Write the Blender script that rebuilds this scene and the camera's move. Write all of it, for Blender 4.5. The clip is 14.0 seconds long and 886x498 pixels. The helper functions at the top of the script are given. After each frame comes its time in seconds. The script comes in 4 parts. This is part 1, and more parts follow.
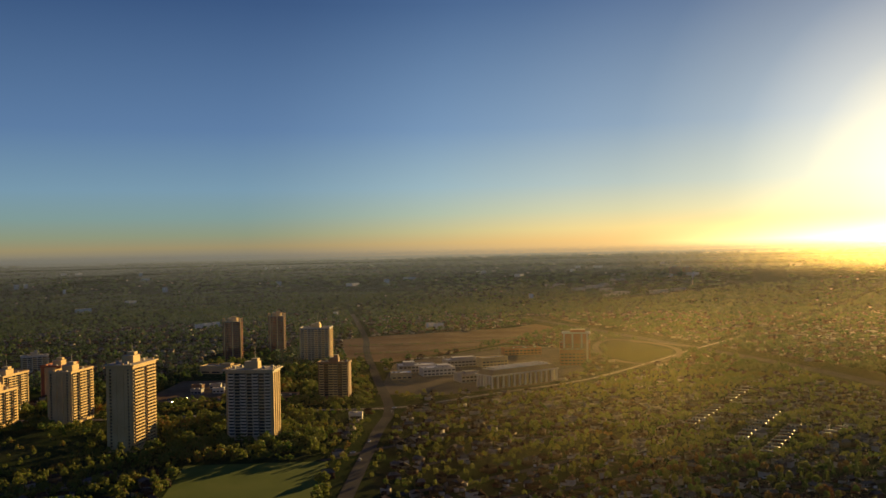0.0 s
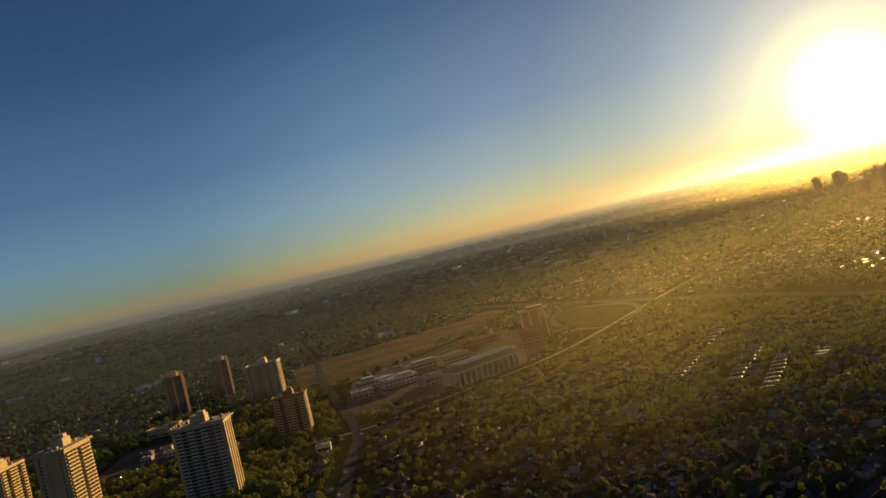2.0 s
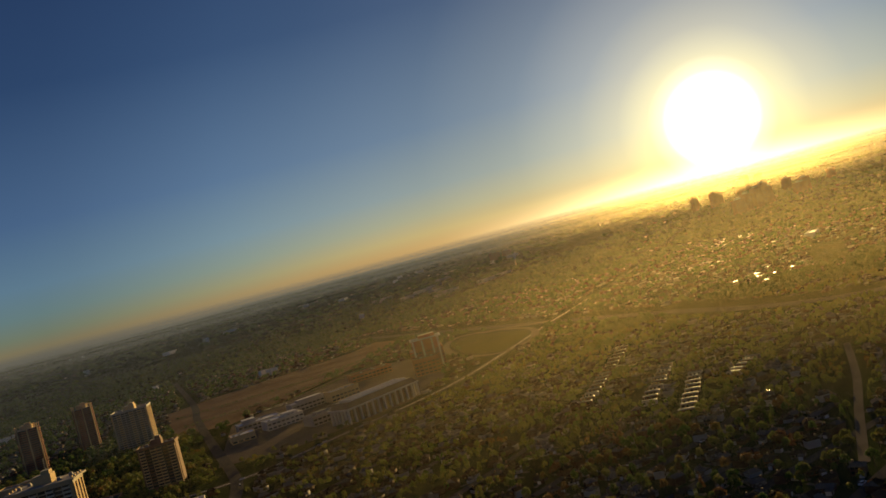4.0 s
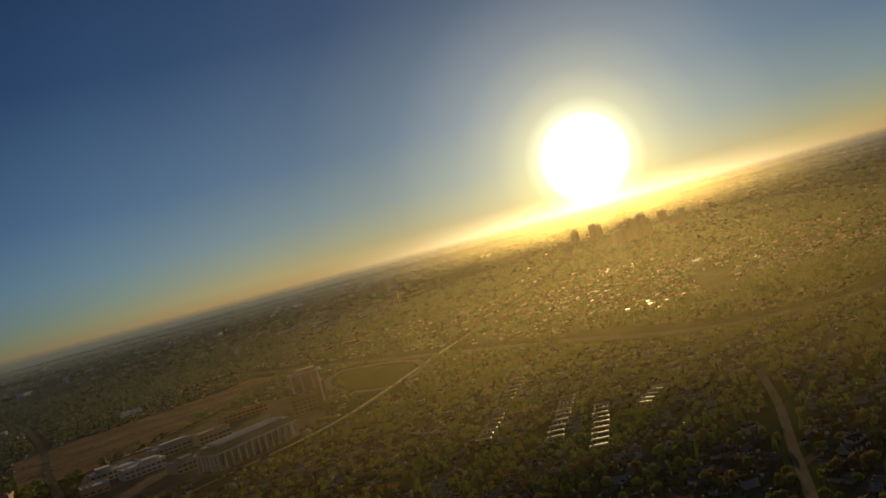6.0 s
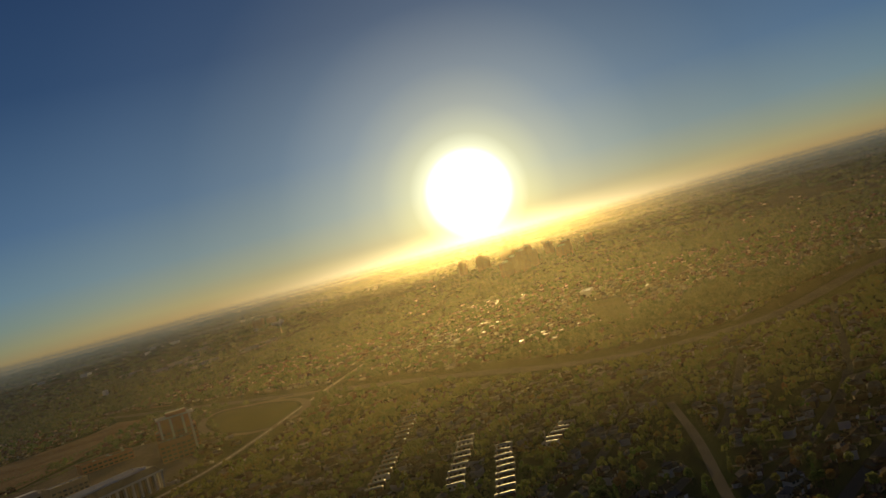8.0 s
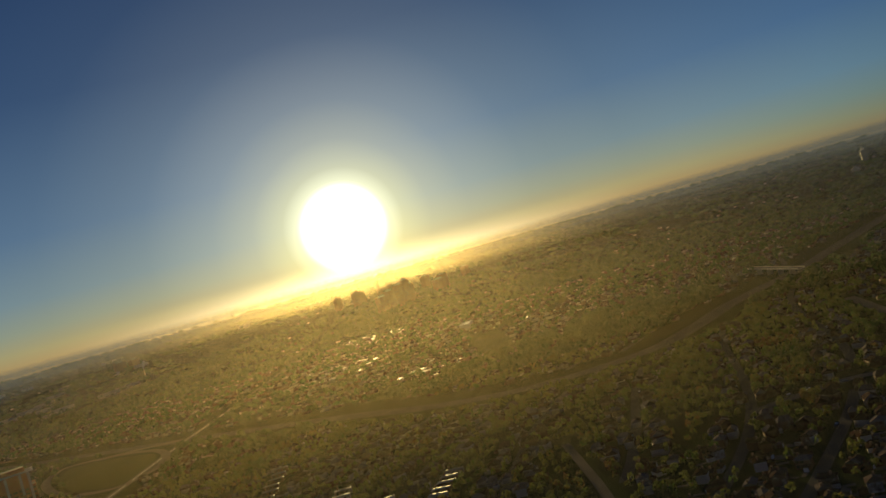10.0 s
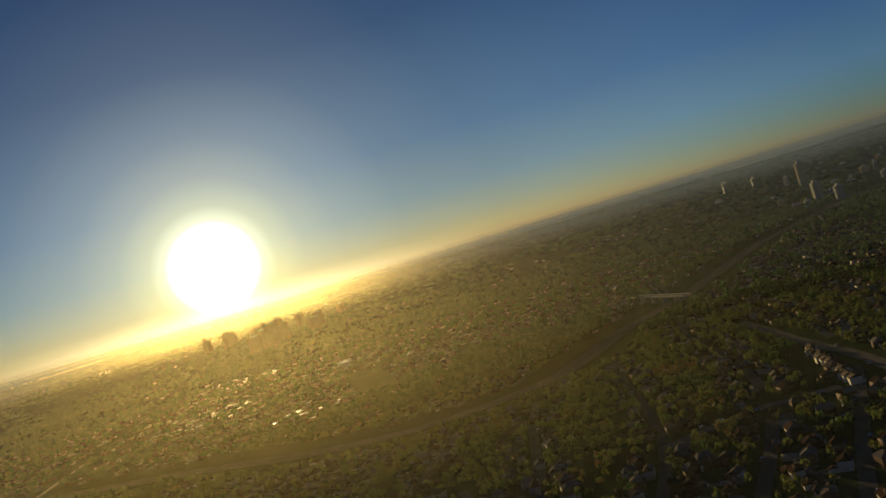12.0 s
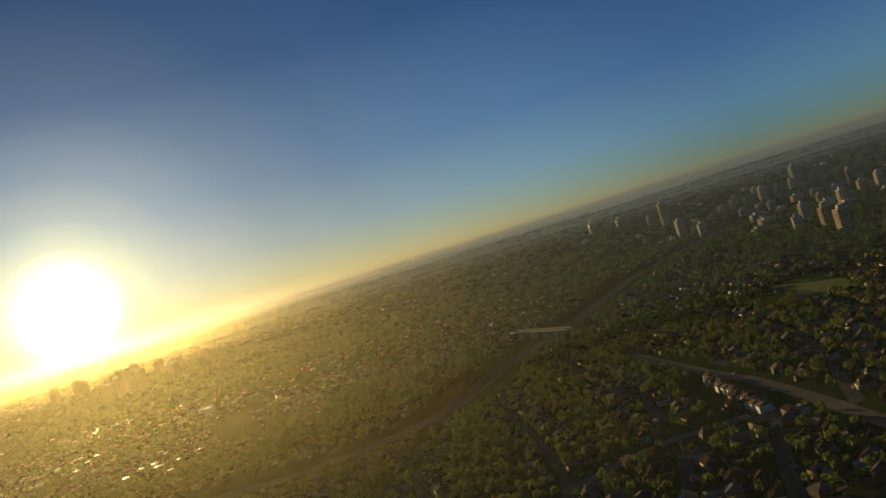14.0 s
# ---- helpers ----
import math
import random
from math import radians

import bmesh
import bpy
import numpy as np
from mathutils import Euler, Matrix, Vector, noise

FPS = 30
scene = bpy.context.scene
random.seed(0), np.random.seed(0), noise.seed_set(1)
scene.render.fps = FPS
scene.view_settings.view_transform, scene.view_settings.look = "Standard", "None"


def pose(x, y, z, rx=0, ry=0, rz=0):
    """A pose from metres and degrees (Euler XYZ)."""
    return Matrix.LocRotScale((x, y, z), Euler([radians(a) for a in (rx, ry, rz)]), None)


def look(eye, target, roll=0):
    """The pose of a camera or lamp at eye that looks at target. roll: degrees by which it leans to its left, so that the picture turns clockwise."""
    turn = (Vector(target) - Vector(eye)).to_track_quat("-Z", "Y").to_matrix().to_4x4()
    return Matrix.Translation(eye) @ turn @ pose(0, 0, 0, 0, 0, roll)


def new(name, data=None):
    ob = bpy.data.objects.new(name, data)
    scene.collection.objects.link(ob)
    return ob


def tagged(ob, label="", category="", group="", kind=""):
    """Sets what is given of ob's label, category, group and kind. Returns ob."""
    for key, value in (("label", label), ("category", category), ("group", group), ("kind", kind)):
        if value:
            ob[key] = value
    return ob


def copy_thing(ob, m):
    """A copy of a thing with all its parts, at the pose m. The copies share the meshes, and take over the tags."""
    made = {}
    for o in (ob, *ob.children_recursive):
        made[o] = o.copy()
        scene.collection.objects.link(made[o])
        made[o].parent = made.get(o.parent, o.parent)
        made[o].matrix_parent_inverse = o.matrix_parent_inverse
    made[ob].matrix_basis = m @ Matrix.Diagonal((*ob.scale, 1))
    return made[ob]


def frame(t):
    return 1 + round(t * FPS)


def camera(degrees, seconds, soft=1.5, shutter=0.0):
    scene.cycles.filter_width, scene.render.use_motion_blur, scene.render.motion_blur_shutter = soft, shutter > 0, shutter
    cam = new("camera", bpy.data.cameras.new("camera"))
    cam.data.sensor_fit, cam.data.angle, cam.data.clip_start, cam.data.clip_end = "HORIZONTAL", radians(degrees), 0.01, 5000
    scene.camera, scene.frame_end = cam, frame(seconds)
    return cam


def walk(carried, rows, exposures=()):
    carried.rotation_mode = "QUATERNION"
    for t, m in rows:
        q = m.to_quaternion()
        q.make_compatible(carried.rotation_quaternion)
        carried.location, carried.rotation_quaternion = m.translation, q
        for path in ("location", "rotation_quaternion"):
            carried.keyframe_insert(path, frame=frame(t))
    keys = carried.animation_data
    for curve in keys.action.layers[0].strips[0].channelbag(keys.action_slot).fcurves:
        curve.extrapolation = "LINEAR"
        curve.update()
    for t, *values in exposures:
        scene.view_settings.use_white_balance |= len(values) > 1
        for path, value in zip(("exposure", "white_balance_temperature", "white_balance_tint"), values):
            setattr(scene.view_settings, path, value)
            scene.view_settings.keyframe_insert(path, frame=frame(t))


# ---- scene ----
# camera and its flight
W_DEG = 52.0
PATH = [
    (0.0, (0.00, 0.00, 149.99), (-0.04, 100.00, 150.16), -1.19),
    (0.5, (-1.84, 15.22, 148.19), (-0.90, 115.21, 148.31), -4.07),
    (1.0, (-3.58, 30.52, 146.42), (-1.03, 130.49, 146.43), -7.66),
    (1.5, (-4.99, 46.04, 144.67), (0.11, 145.91, 144.37), -10.91),
    (2.0, (-5.72, 61.91, 142.91), (1.83, 161.63, 142.51), -13.19),
    (2.5, (-5.66, 78.23, 141.08), (5.22, 177.63, 140.84), -13.86),
    (3.0, (-4.68, 94.94, 139.16), (9.36, 193.95, 138.99), -14.36),
    (5.5, (5.40, 179.86, 129.06), (35.85, 275.11, 129.33), -14.92),
    (6.0, (8.32, 196.15, 127.21), (41.99, 290.31, 127.50), -14.93),
    (6.5, (12.05, 211.60, 125.58), (48.78, 304.61, 125.99), -14.87),
    (7.0, (16.52, 226.16, 124.23), (56.34, 317.89, 124.70), -15.02),
    (7.5, (21.71, 239.82, 123.15), (64.51, 330.19, 123.64), -14.95),
    (8.0, (27.61, 252.62, 122.36), (73.27, 341.58, 123.00), -15.19),
    (10.5, (60.63, 312.71, 119.55), (121.37, 392.15, 120.20), -16.13),
    (11.0, (67.53, 324.45, 118.64), (131.03, 401.70, 119.33), -16.33),
    (11.5, (74.65, 335.91, 117.33), (140.89, 410.83, 117.99), -16.66),
    (12.0, (81.93, 347.01, 115.68), (150.86, 419.45, 116.42), -16.90),
    (12.5, (89.30, 357.65, 113.83), (160.84, 427.52, 114.62), -17.08),
    (13.0, (96.75, 367.88, 111.89), (170.88, 434.99, 112.78), -17.19),
    (13.5, (104.24, 377.83, 109.93), (180.92, 442.00, 110.85), -17.20),
    (14.0, (111.75, 387.64, 107.96), (190.88, 448.76, 109.02), -17.23),
]

EXPO = [(0.0, 1.5, 7200, 10), (1.5, 1.22, 7100, 10), (3.0, 0.95, 6950, 10), (6.5, 0.36, 6350, 6), (11.0, 0.3, 5850, 3), (14.0, 0.72, 5800, 2)]
cam = camera(W_DEG, 14.0, soft=1.5)
walk(cam, [(t, look(e, g, r)) for t, e, g, r in PATH], EXPO)

# sky, sun
SUN_AZ, SUN_EL = radians(29.7), radians(3.4)
SUN_DIR = Vector((math.sin(SUN_AZ) * math.cos(SUN_EL), math.cos(SUN_AZ) * math.cos(SUN_EL), math.sin(SUN_EL)))
world = bpy.data.worlds.new("World")
scene.world = world
world.use_nodes = True
WN, WL = world.node_tree.nodes, world.node_tree.links
sky = WN.new("ShaderNodeTexSky")
sky.sky_type, sky.sun_disc = "NISHITA", False
sky.sun_elevation, sky.sun_rotation = radians(6.5), SUN_AZ
sky.altitude, sky.air_density, sky.dust_density, sky.ozone_density = 200, 1.0, 1.2, 3.0


def wmath(op, a, b=None):
    n = WN.new("ShaderNodeMath")
    n.operation = op
    for i, v in enumerate((a, b)):
        if v is None:
            continue
        if isinstance(v, (int, float)):
            n.inputs[i].default_value = v
        else:
            WL.new(v, n.inputs[i])
    return n.outputs[0]


coord = WN.new("ShaderNodeTexCoord")
dot = WN.new("ShaderNodeVectorMath")
dot.operation = "DOT_PRODUCT"
WL.new(coord.outputs["Generated"], dot.inputs[0])
dot.inputs[1].default_value = SUN_DIR
# the glow round the low sun is tight: its radii and the bands over the land are all drawn in by one factor
TIGHT = 1.435
angle = wmath("MULTIPLY", wmath("ARCCOSINE", wmath("MINIMUM", dot.outputs["Value"], 0.999999)), TIGHT)
sep = WN.new("ShaderNodeSeparateXYZ")
WL.new(coord.outputs["Generated"], sep.inputs[0])
elev = wmath("MULTIPLY", wmath("ARCSINE", sep.outputs[2]), TIGHT)


def ramp(value, lo, hi, stops):
    """A colour ramp over the range lo..hi of value."""
    m = WN.new("ShaderNodeMapRange")
    m.inputs[1].default_value, m.inputs[2].default_value = lo, hi
    WL.new(value, m.inputs[0])
    r = WN.new("ShaderNodeValToRGB")
    e = r.color_ramp.elements
    while len(e) < len(stops):
        e.new(0.5)
    for el, (p, c) in zip(e, stops):
        el.position, el.color = p, (*c, 1)
    WL.new(m.outputs[0], r.inputs[0])
    return r.outputs[0]


def wmix(kind, fac, a, b):
    n = WN.new("ShaderNodeMix")
    n.data_type, n.blend_type = "RGBA", kind
    for sock, v in ((n.inputs[0], fac), (n.inputs[6], a), (n.inputs[7], b)):
        if isinstance(v, (int, float)):
            sock.default_value = v
        elif isinstance(v, tuple):
            sock.default_value = (*v, 1)
        else:
            WL.new(v, sock)
    return n.outputs[2]


SKY_GAIN = 0.055
base = wmix("MULTIPLY", 1.0, sky.outputs[0], (SKY_GAIN, SKY_GAIN, SKY_GAIN))
# the air low over the land is dusty: blue overhead, teal lower down, a thin dull amber band at the horizon
LOW, HIGH = -0.04, 0.6


def column(rows):
    """A sky colour by elevation, in radians."""
    return ramp(elev, LOW, HIGH, [((e - LOW) / (HIGH - LOW), tuple(c / 0.43 for c in rgb)) for e, rgb in rows])


away = column([(-0.035, (0.055, 0.062, 0.066)), (-0.004, (0.07, 0.071, 0.07)), (0.012, (0.112, 0.097, 0.062)), (0.03, (0.088, 0.11, 0.087)), (0.058, (0.069, 0.116, 0.134)), (0.1, (0.059, 0.112, 0.178)), (0.19, (0.034, 0.071, 0.156)),
               (0.38, (0.0125, 0.032, 0.09)), (0.6, (0.008, 0.02, 0.065))])
sunward = column([(-0.035, (0.26, 0.19, 0.075)), (-0.004, (0.42, 0.25, 0.08)), (0.012, (0.46, 0.28, 0.095)), (0.03, (0.46, 0.34, 0.13)), (0.058, (0.33, 0.31, 0.185)), (0.1, (0.205, 0.245, 0.235)), (0.19, (0.1, 0.155, 0.225)),
                  (0.38, (0.031, 0.064, 0.136)), (0.6, (0.012, 0.031, 0.086))])
air = wmix("MIX", ramp(angle, 0.2, 1.05, [(0.0, (0, 0, 0)), (0.3, (0.4, 0.4, 0.4)), (0.65, (0.82, 0.82, 0.82)), (1.0, (1, 1, 1))]), sunward, away)
base = wmix("MIX", 0.92, base, air)
# the sky is deepest in a ring round the sun's glow
base = wmix("MULTIPLY", 1.0, base, ramp(angle, 0.0, 1.8, [(0.0, (0.9, 0.9, 0.9)), (0.19, (0.92, 0.92, 0.88)), (0.3, (1.1, 1.1, 1.04)), (0.42, (1.24, 1.24, 1.13)), (0.55, (1.05, 1.05, 0.98)), (1.0, (1.0, 1.0, 0.92))]))
# the sun's disc and the bright air round it
halo = ramp(angle, 0.0, 0.9, [(p / 0.9, tuple(c / 0.43 for c in rgb)) for p, rgb in (
    (0.0, (4.0, 3.9, 3.6)), (0.05, (3.2, 3.0, 2.5)), (0.06, (1.4, 1.3, 0.9)), (0.072, (0.7, 0.6, 0.3)), (0.095, (0.42, 0.345, 0.14)), (0.14, (0.23, 0.19, 0.1)), (0.2, (0.115, 0.1, 0.07)),
    (0.3, (0.042, 0.04, 0.034)), (0.45, (0.009, 0.009, 0.009)), (0.65, (0.002, 0.002, 0.002)), (0.9, (0, 0, 0)))])
glare = wmath("MULTIPLY", wmath("POWER", wmath("MAXIMUM", wmath("SUBTRACT", 1.0, wmath("MULTIPLY", wmath("ABSOLUTE", wmath("SUBTRACT", elev, 0.008)), 27.0)), 0.0), 2.0),
              wmath("POWER", wmath("MAXIMUM", wmath("SUBTRACT", 1.0, wmath("MULTIPLY", angle, 1.7)), 0.0), 2.8))
streak = wmix("MULTIPLY", 1.0, (5.6, 4.3, 2.0), glare)
total = wmix("ADD", 1.0, wmix("ADD", 1.0, base, halo), streak)
WL.new(total, WN["Background"].inputs[0])
WN["Background"].inputs[1].default_value = 0.43

sun = new("sun", bpy.data.lights.new("sun", "SUN"))
sun.data.energy, sun.data.angle, sun.data.color = 5.0, radians(0.6), (1.0, 0.67, 0.24)
sun.matrix_world = look((0, 0, 500), Vector((0, 0, 500)) - Vector((math.sin(SUN_AZ), math.cos(SUN_AZ), math.tan(radians(6.6)))))

# ---- materials ----
def material(name, colours, rough=0.85, grain=0.6, patch=0.03, bump=0.0, spread=0.0, metal=0.0, island=False, spec=0.12):
    """Two or more base colours, mixed by noise at two scales (per metre), with some change from piece to piece."""
    m = bpy.data.materials.new(name)
    m.use_nodes = True
    n, l = m.node_tree.nodes, m.node_tree.links
    bsdf = n["Principled BSDF"]
    bsdf.inputs["Roughness"].default_value, bsdf.inputs["Metallic"].default_value = rough, metal
    bsdf.inputs["Specular IOR Level"].default_value = spec
    geo = n.new("ShaderNodeNewGeometry")
    fine, wide = n.new("ShaderNodeTexNoise"), n.new("ShaderNodeTexNoise")
    for t, s in ((fine, grain), (wide, patch)):
        t.inputs["Scale"].default_value, t.inputs["Detail"].default_value = s, 4
        l.new(geo.outputs["Position"], t.inputs["Vector"])
    add = n.new("ShaderNodeMath")
    add.operation = "MULTIPLY_ADD"
    l.new(fine.outputs[0], add.inputs[0])
    add.inputs[1].default_value = 0.45
    half = n.new("ShaderNodeMath")
    half.operation = "MULTIPLY_ADD"
    l.new(wide.outputs[0], half.inputs[0])
    half.inputs[1].default_value, half.inputs[2].default_value = 1.1, -0.3
    l.new(half.outputs[0], add.inputs[2])
    last = add.outputs[0]
    if spread:
        rnd = n.new("ShaderNodeMath")
        rnd.operation = "MULTIPLY_ADD"
        if island:
            l.new(geo.outputs["Random Per Island"], rnd.inputs[0])
        else:
            info = n.new("ShaderNodeObjectInfo")
            l.new(info.outputs["Random"], rnd.inputs[0])
        rnd.inputs[1].default_value = spread
        off = n.new("ShaderNodeMath")
        off.operation = "SUBTRACT"
        l.new(last, off.inputs[0])
        off.inputs[1].default_value = spread / 2
        l.new(off.outputs[0], rnd.inputs[2])
        last = rnd.outputs[0]
    r = n.new("ShaderNodeValToRGB")
    e = r.color_ramp.elements
    while len(e) < len(colours):
        e.new(0.5)
    for i, (el, c) in enumerate(zip(e, colours)):
        el.position, el.color = 0.18 + 0.64 * i / max(1, len(colours) - 1), (*c, 1)
    l.new(last, r.inputs[0])
    l.new(r.outputs[0], bsdf.inputs["Base Color"])
    if bump:
        b = n.new("ShaderNodeBump")
        b.inputs["Strength"].default_value, b.inputs["Distance"].default_value = 0.6, bump
        l.new(fine.outputs[0], b.inputs["Height"])
        l.new(b.outputs[0], bsdf.inputs["Normal"])
    return m


GROUND = material("ground_cover", [(0.014, 0.024, 0.01), (0.024, 0.035, 0.014), (0.04, 0.042, 0.022)], 1.0, 0.25, 0.012, spec=0.0)
LAWN = material("mown_grass", [(0.06, 0.085, 0.02), (0.085, 0.115, 0.026), (0.11, 0.13, 0.034)], 0.95, 0.4, 0.03, spec=0.03)
MEADOW = material("rough_meadow", [(0.03, 0.042, 0.014), (0.048, 0.056, 0.02), (0.075, 0.065, 0.03)], 1.0, 0.3, 0.02, spec=0.0)
SOIL = material("bare_field", [(0.09, 0.058, 0.04), (0.14, 0.095, 0.065), (0.19, 0.14, 0.1)], 1.0, 0.12, 0.015, spec=0.0)
ASPHALT = material("asphalt", [(0.04, 0.04, 0.042), (0.065, 0.062, 0.06), (0.09, 0.085, 0.08)], 1.0, 1.2, 0.05, spec=0.0)
PALE_ROAD = material("worn_concrete_road", [(0.085, 0.075, 0.06), (0.12, 0.105, 0.085), (0.16, 0.14, 0.115)], 1.0, 0.8, 0.05, spec=0.0)
PAVING = material("pale_paving", [(0.07, 0.06, 0.052), (0.1, 0.085, 0.075), (0.14, 0.12, 0.105)], 1.0, 0.3, 0.04, spec=0.0)
PAINT = material("road_paint", [(0.6, 0.6, 0.56), (0.8, 0.8, 0.76)], 0.7, 2.0, 0.2)
CONCRETE = material("pale_concrete", [(0.38, 0.33, 0.24), (0.47, 0.41, 0.31), (0.55, 0.49, 0.38)], 0.8, 0.5, 0.06, 0.02)
BEIGE = material("beige_panel", [(0.46, 0.32, 0.16), (0.56, 0.4, 0.21), (0.63, 0.47, 0.27)], 0.8, 0.5, 0.06, 0.02)
WHITE_RENDER = material("white_render", [(0.46, 0.43, 0.37), (0.56, 0.53, 0.46), (0.66, 0.62, 0.55)], 0.75, 0.6, 0.08, 0.02)
BROWN_BRICK = material("brown_brick", [(0.15, 0.085, 0.06), (0.21, 0.125, 0.085), (0.27, 0.165, 0.11)], 0.85, 0.8, 0.06, 0.02)
RED_BRICK = material("red_brick", [(0.22, 0.075, 0.045), (0.31, 0.11, 0.065), (0.38, 0.15, 0.09)], 0.85, 0.8, 0.06, 0.02)
GREY_PANEL = material("grey_panel", [(0.22, 0.22, 0.22), (0.3, 0.3, 0.3), (0.38, 0.37, 0.36)], 0.7, 0.5, 0.06)
DARK_STEEL = material("dark_steel", [(0.05, 0.055, 0.06), (0.09, 0.095, 0.1)], 0.4, 0.8, 0.1, metal=0.7)
ROOF_GRAVEL = material("roof_gravel", [(0.2, 0.18, 0.16), (0.3, 0.27, 0.24), (0.38, 0.35, 0.31)], 0.9, 0.8, 0.08)
WHITE_ROOF = material("white_membrane_roof", [(0.42, 0.41, 0.38), (0.54, 0.53, 0.5), (0.66, 0.65, 0.62)], 0.5, 0.4, 0.05)
BROWN_ROOF = material("brown_roof", [(0.13, 0.095, 0.065), (0.19, 0.14, 0.095), (0.25, 0.19, 0.13)], 0.8, 0.5, 0.06)
DARK_ROOF = material("slate_roof", [(0.09, 0.09, 0.095), (0.13, 0.13, 0.13), (0.18, 0.175, 0.17)], 0.7, 0.5, 0.06)
MAROON_ROOF = material("maroon_tile", [(0.035, 0.02, 0.018), (0.065, 0.036, 0.03), (0.1, 0.06, 0.05)], 0.85, 0.8, 0.1, spec=0.05)
SLICK_ROOF = material("worn_smooth_shingle", [(0.07, 0.06, 0.053), (0.11, 0.095, 0.085), (0.17, 0.15, 0.135)], 0.6, 1.0, 0.1, spread=0.7, spec=0.5)
GLOSS_ROOF = material("smooth_metal_roof", [(0.16, 0.15, 0.13), (0.28, 0.26, 0.23), (0.4, 0.38, 0.34)], 0.42, 1.0, 0.1, spread=0.9, island=True, spec=0.5)
GLASS = material("window_glass", [(0.015, 0.02, 0.025), (0.03, 0.035, 0.04), (0.05, 0.055, 0.06)], 0.12, 0.3, 0.05, spread=0.8, spec=0.6)
SHINGLE = material("roof_shingle", [(0.026, 0.017, 0.014), (0.048, 0.027, 0.021), (0.06, 0.042, 0.035), (0.115, 0.1, 0.095)], 0.9, 1.0, 0.1, spread=1.0, spec=0.0)
SHINGLES = material("roof_shingle_mixed", [(0.024, 0.016, 0.013), (0.044, 0.026, 0.02), (0.058, 0.04, 0.034), (0.12, 0.105, 0.1)], 0.85, 1.0, 0.1, spread=1.1, island=True, spec=0.0)
HOUSE_WALL = material("house_wall", [(0.08, 0.034, 0.026), (0.11, 0.055, 0.04), (0.15, 0.11, 0.085), (0.44, 0.41, 0.37)], 0.85, 0.8, 0.1, spread=1.1)
HOUSE_WALLS = material("house_wall_mixed", [(0.07, 0.035, 0.027), (0.1, 0.058, 0.043), (0.13, 0.1, 0.08), (0.36, 0.33, 0.29)], 0.85, 0.8, 0.1, spread=1.1, island=True)
TRIM = material("white_trim", [(0.6, 0.58, 0.55), (0.76, 0.74, 0.7)], 0.6, 1.0, 0.2)
BARK = material("bark", [(0.05, 0.038, 0.028), (0.1, 0.078, 0.058)], 0.95, 2.0, 0.3, 0.05)
LEAF_COLOURS = [(0.035, 0.075, 0.016), (0.07, 0.13, 0.026), (0.12, 0.12, 0.03), (0.13, 0.17, 0.034), (0.17, 0.1, 0.03), (0.12, 0.055, 0.03)]
WOOD_COLOURS = [(0.022, 0.05, 0.018), (0.04, 0.08, 0.024), (0.065, 0.1, 0.03), (0.09, 0.09, 0.03)]
STEAM = material("steam", [(0.7, 0.7, 0.7), (0.85, 0.85, 0.85)], 1.0, 0.3, 0.1)
CARS = material("car_paint", [(0.02, 0.02, 0.025), (0.15, 0.15, 0.16), (0.4, 0.4, 0.42), (0.75, 0.75, 0.75)], 0.25, 0.05, 0.01, spread=1.6, spec=0.6)


def leaf_material(name, colours, island):
    """Foliage that lets some light through."""
    m = material(name, colours, 0.8, 0.11, 0.02, spread=0.22 if island else 0.7, island=island, spec=0.08)
    n, l = m.node_tree.nodes, m.node_tree.links
    tr, mix = n.new("ShaderNodeBsdfTranslucent"), n.new("ShaderNodeMixShader")
    col = n["Principled BSDF"].inputs["Base Color"].links[0].from_socket
    l.new(col, tr.inputs["Color"])
    mix.inputs[0].default_value = 0.3
    l.new(n["Principled BSDF"].outputs[0], mix.inputs[1])
    l.new(tr.outputs[0], mix.inputs[2])
    l.new(mix.outputs[0], n["Material Output"].inputs["Surface"])
    return m


LEAF = leaf_material("leaf", LEAF_COLOURS, False)
LEAVES = leaf_material("leaves_mixed", LEAF_COLOURS, True)
WOODS = leaf_material("woodland", WOOD_COLOURS, True)


# ---- mesh helpers ----
class Shape:
    """Collects polygons for one mesh, each with a material slot."""

    def __init__(self):
        self.v, self.f, self.m = [], [], []

    def poly(self, pts, slot=0):
        i = len(self.v)
        self.v.extend(tuple(p) for p in pts)
        self.f.append(tuple(range(i, i + len(pts))))
        self.m.append(slot)

    def prism(self, ring, z0, z1, slot=0, top=None, scale=1.0):
        """A closed solid over a flat ring of (x, y), counter-clockwise."""
        n, i = len(ring), len(self.v)
        cx, cy = sum(p[0] for p in ring) / n, sum(p[1] for p in ring) / n
        self.v.extend((x, y, z0) for x, y in ring)
        self.v.extend((cx + (x - cx) * scale, cy + (y - cy) * scale, z1) for x, y in ring)
        for k in range(n):
            j = (k + 1) % n
            self.f.append((i + k, i + j, i + n + j, i + n + k))
            self.m.append(slot)
        self.f.append(tuple(range(i + n, i + 2 * n)))
        self.m.append(slot if top is None else top)
        self.f.append(tuple(reversed(range(i, i + n))))
        self.m.append(slot)

    def box(self, cx, cy, z0, sx, sy, h, slot=0, top=None, scale=1.0):
        a, b = sx / 2, sy / 2
        self.prism([(cx - a, cy - b), (cx + a, cy - b), (cx + a, cy + b), (cx - a, cy + b)], z0, z0 + h, slot, top, scale)

    def mesh(self, name, mats):
        me = bpy.data.meshes.new(name)
        me.from_pydata(self.v, [], self.f)
        for m in mats:
            me.materials.append(m)
        if len(mats) > 1:
            me.polygons.foreach_set("material_index", self.m)
        me.update()
        return me


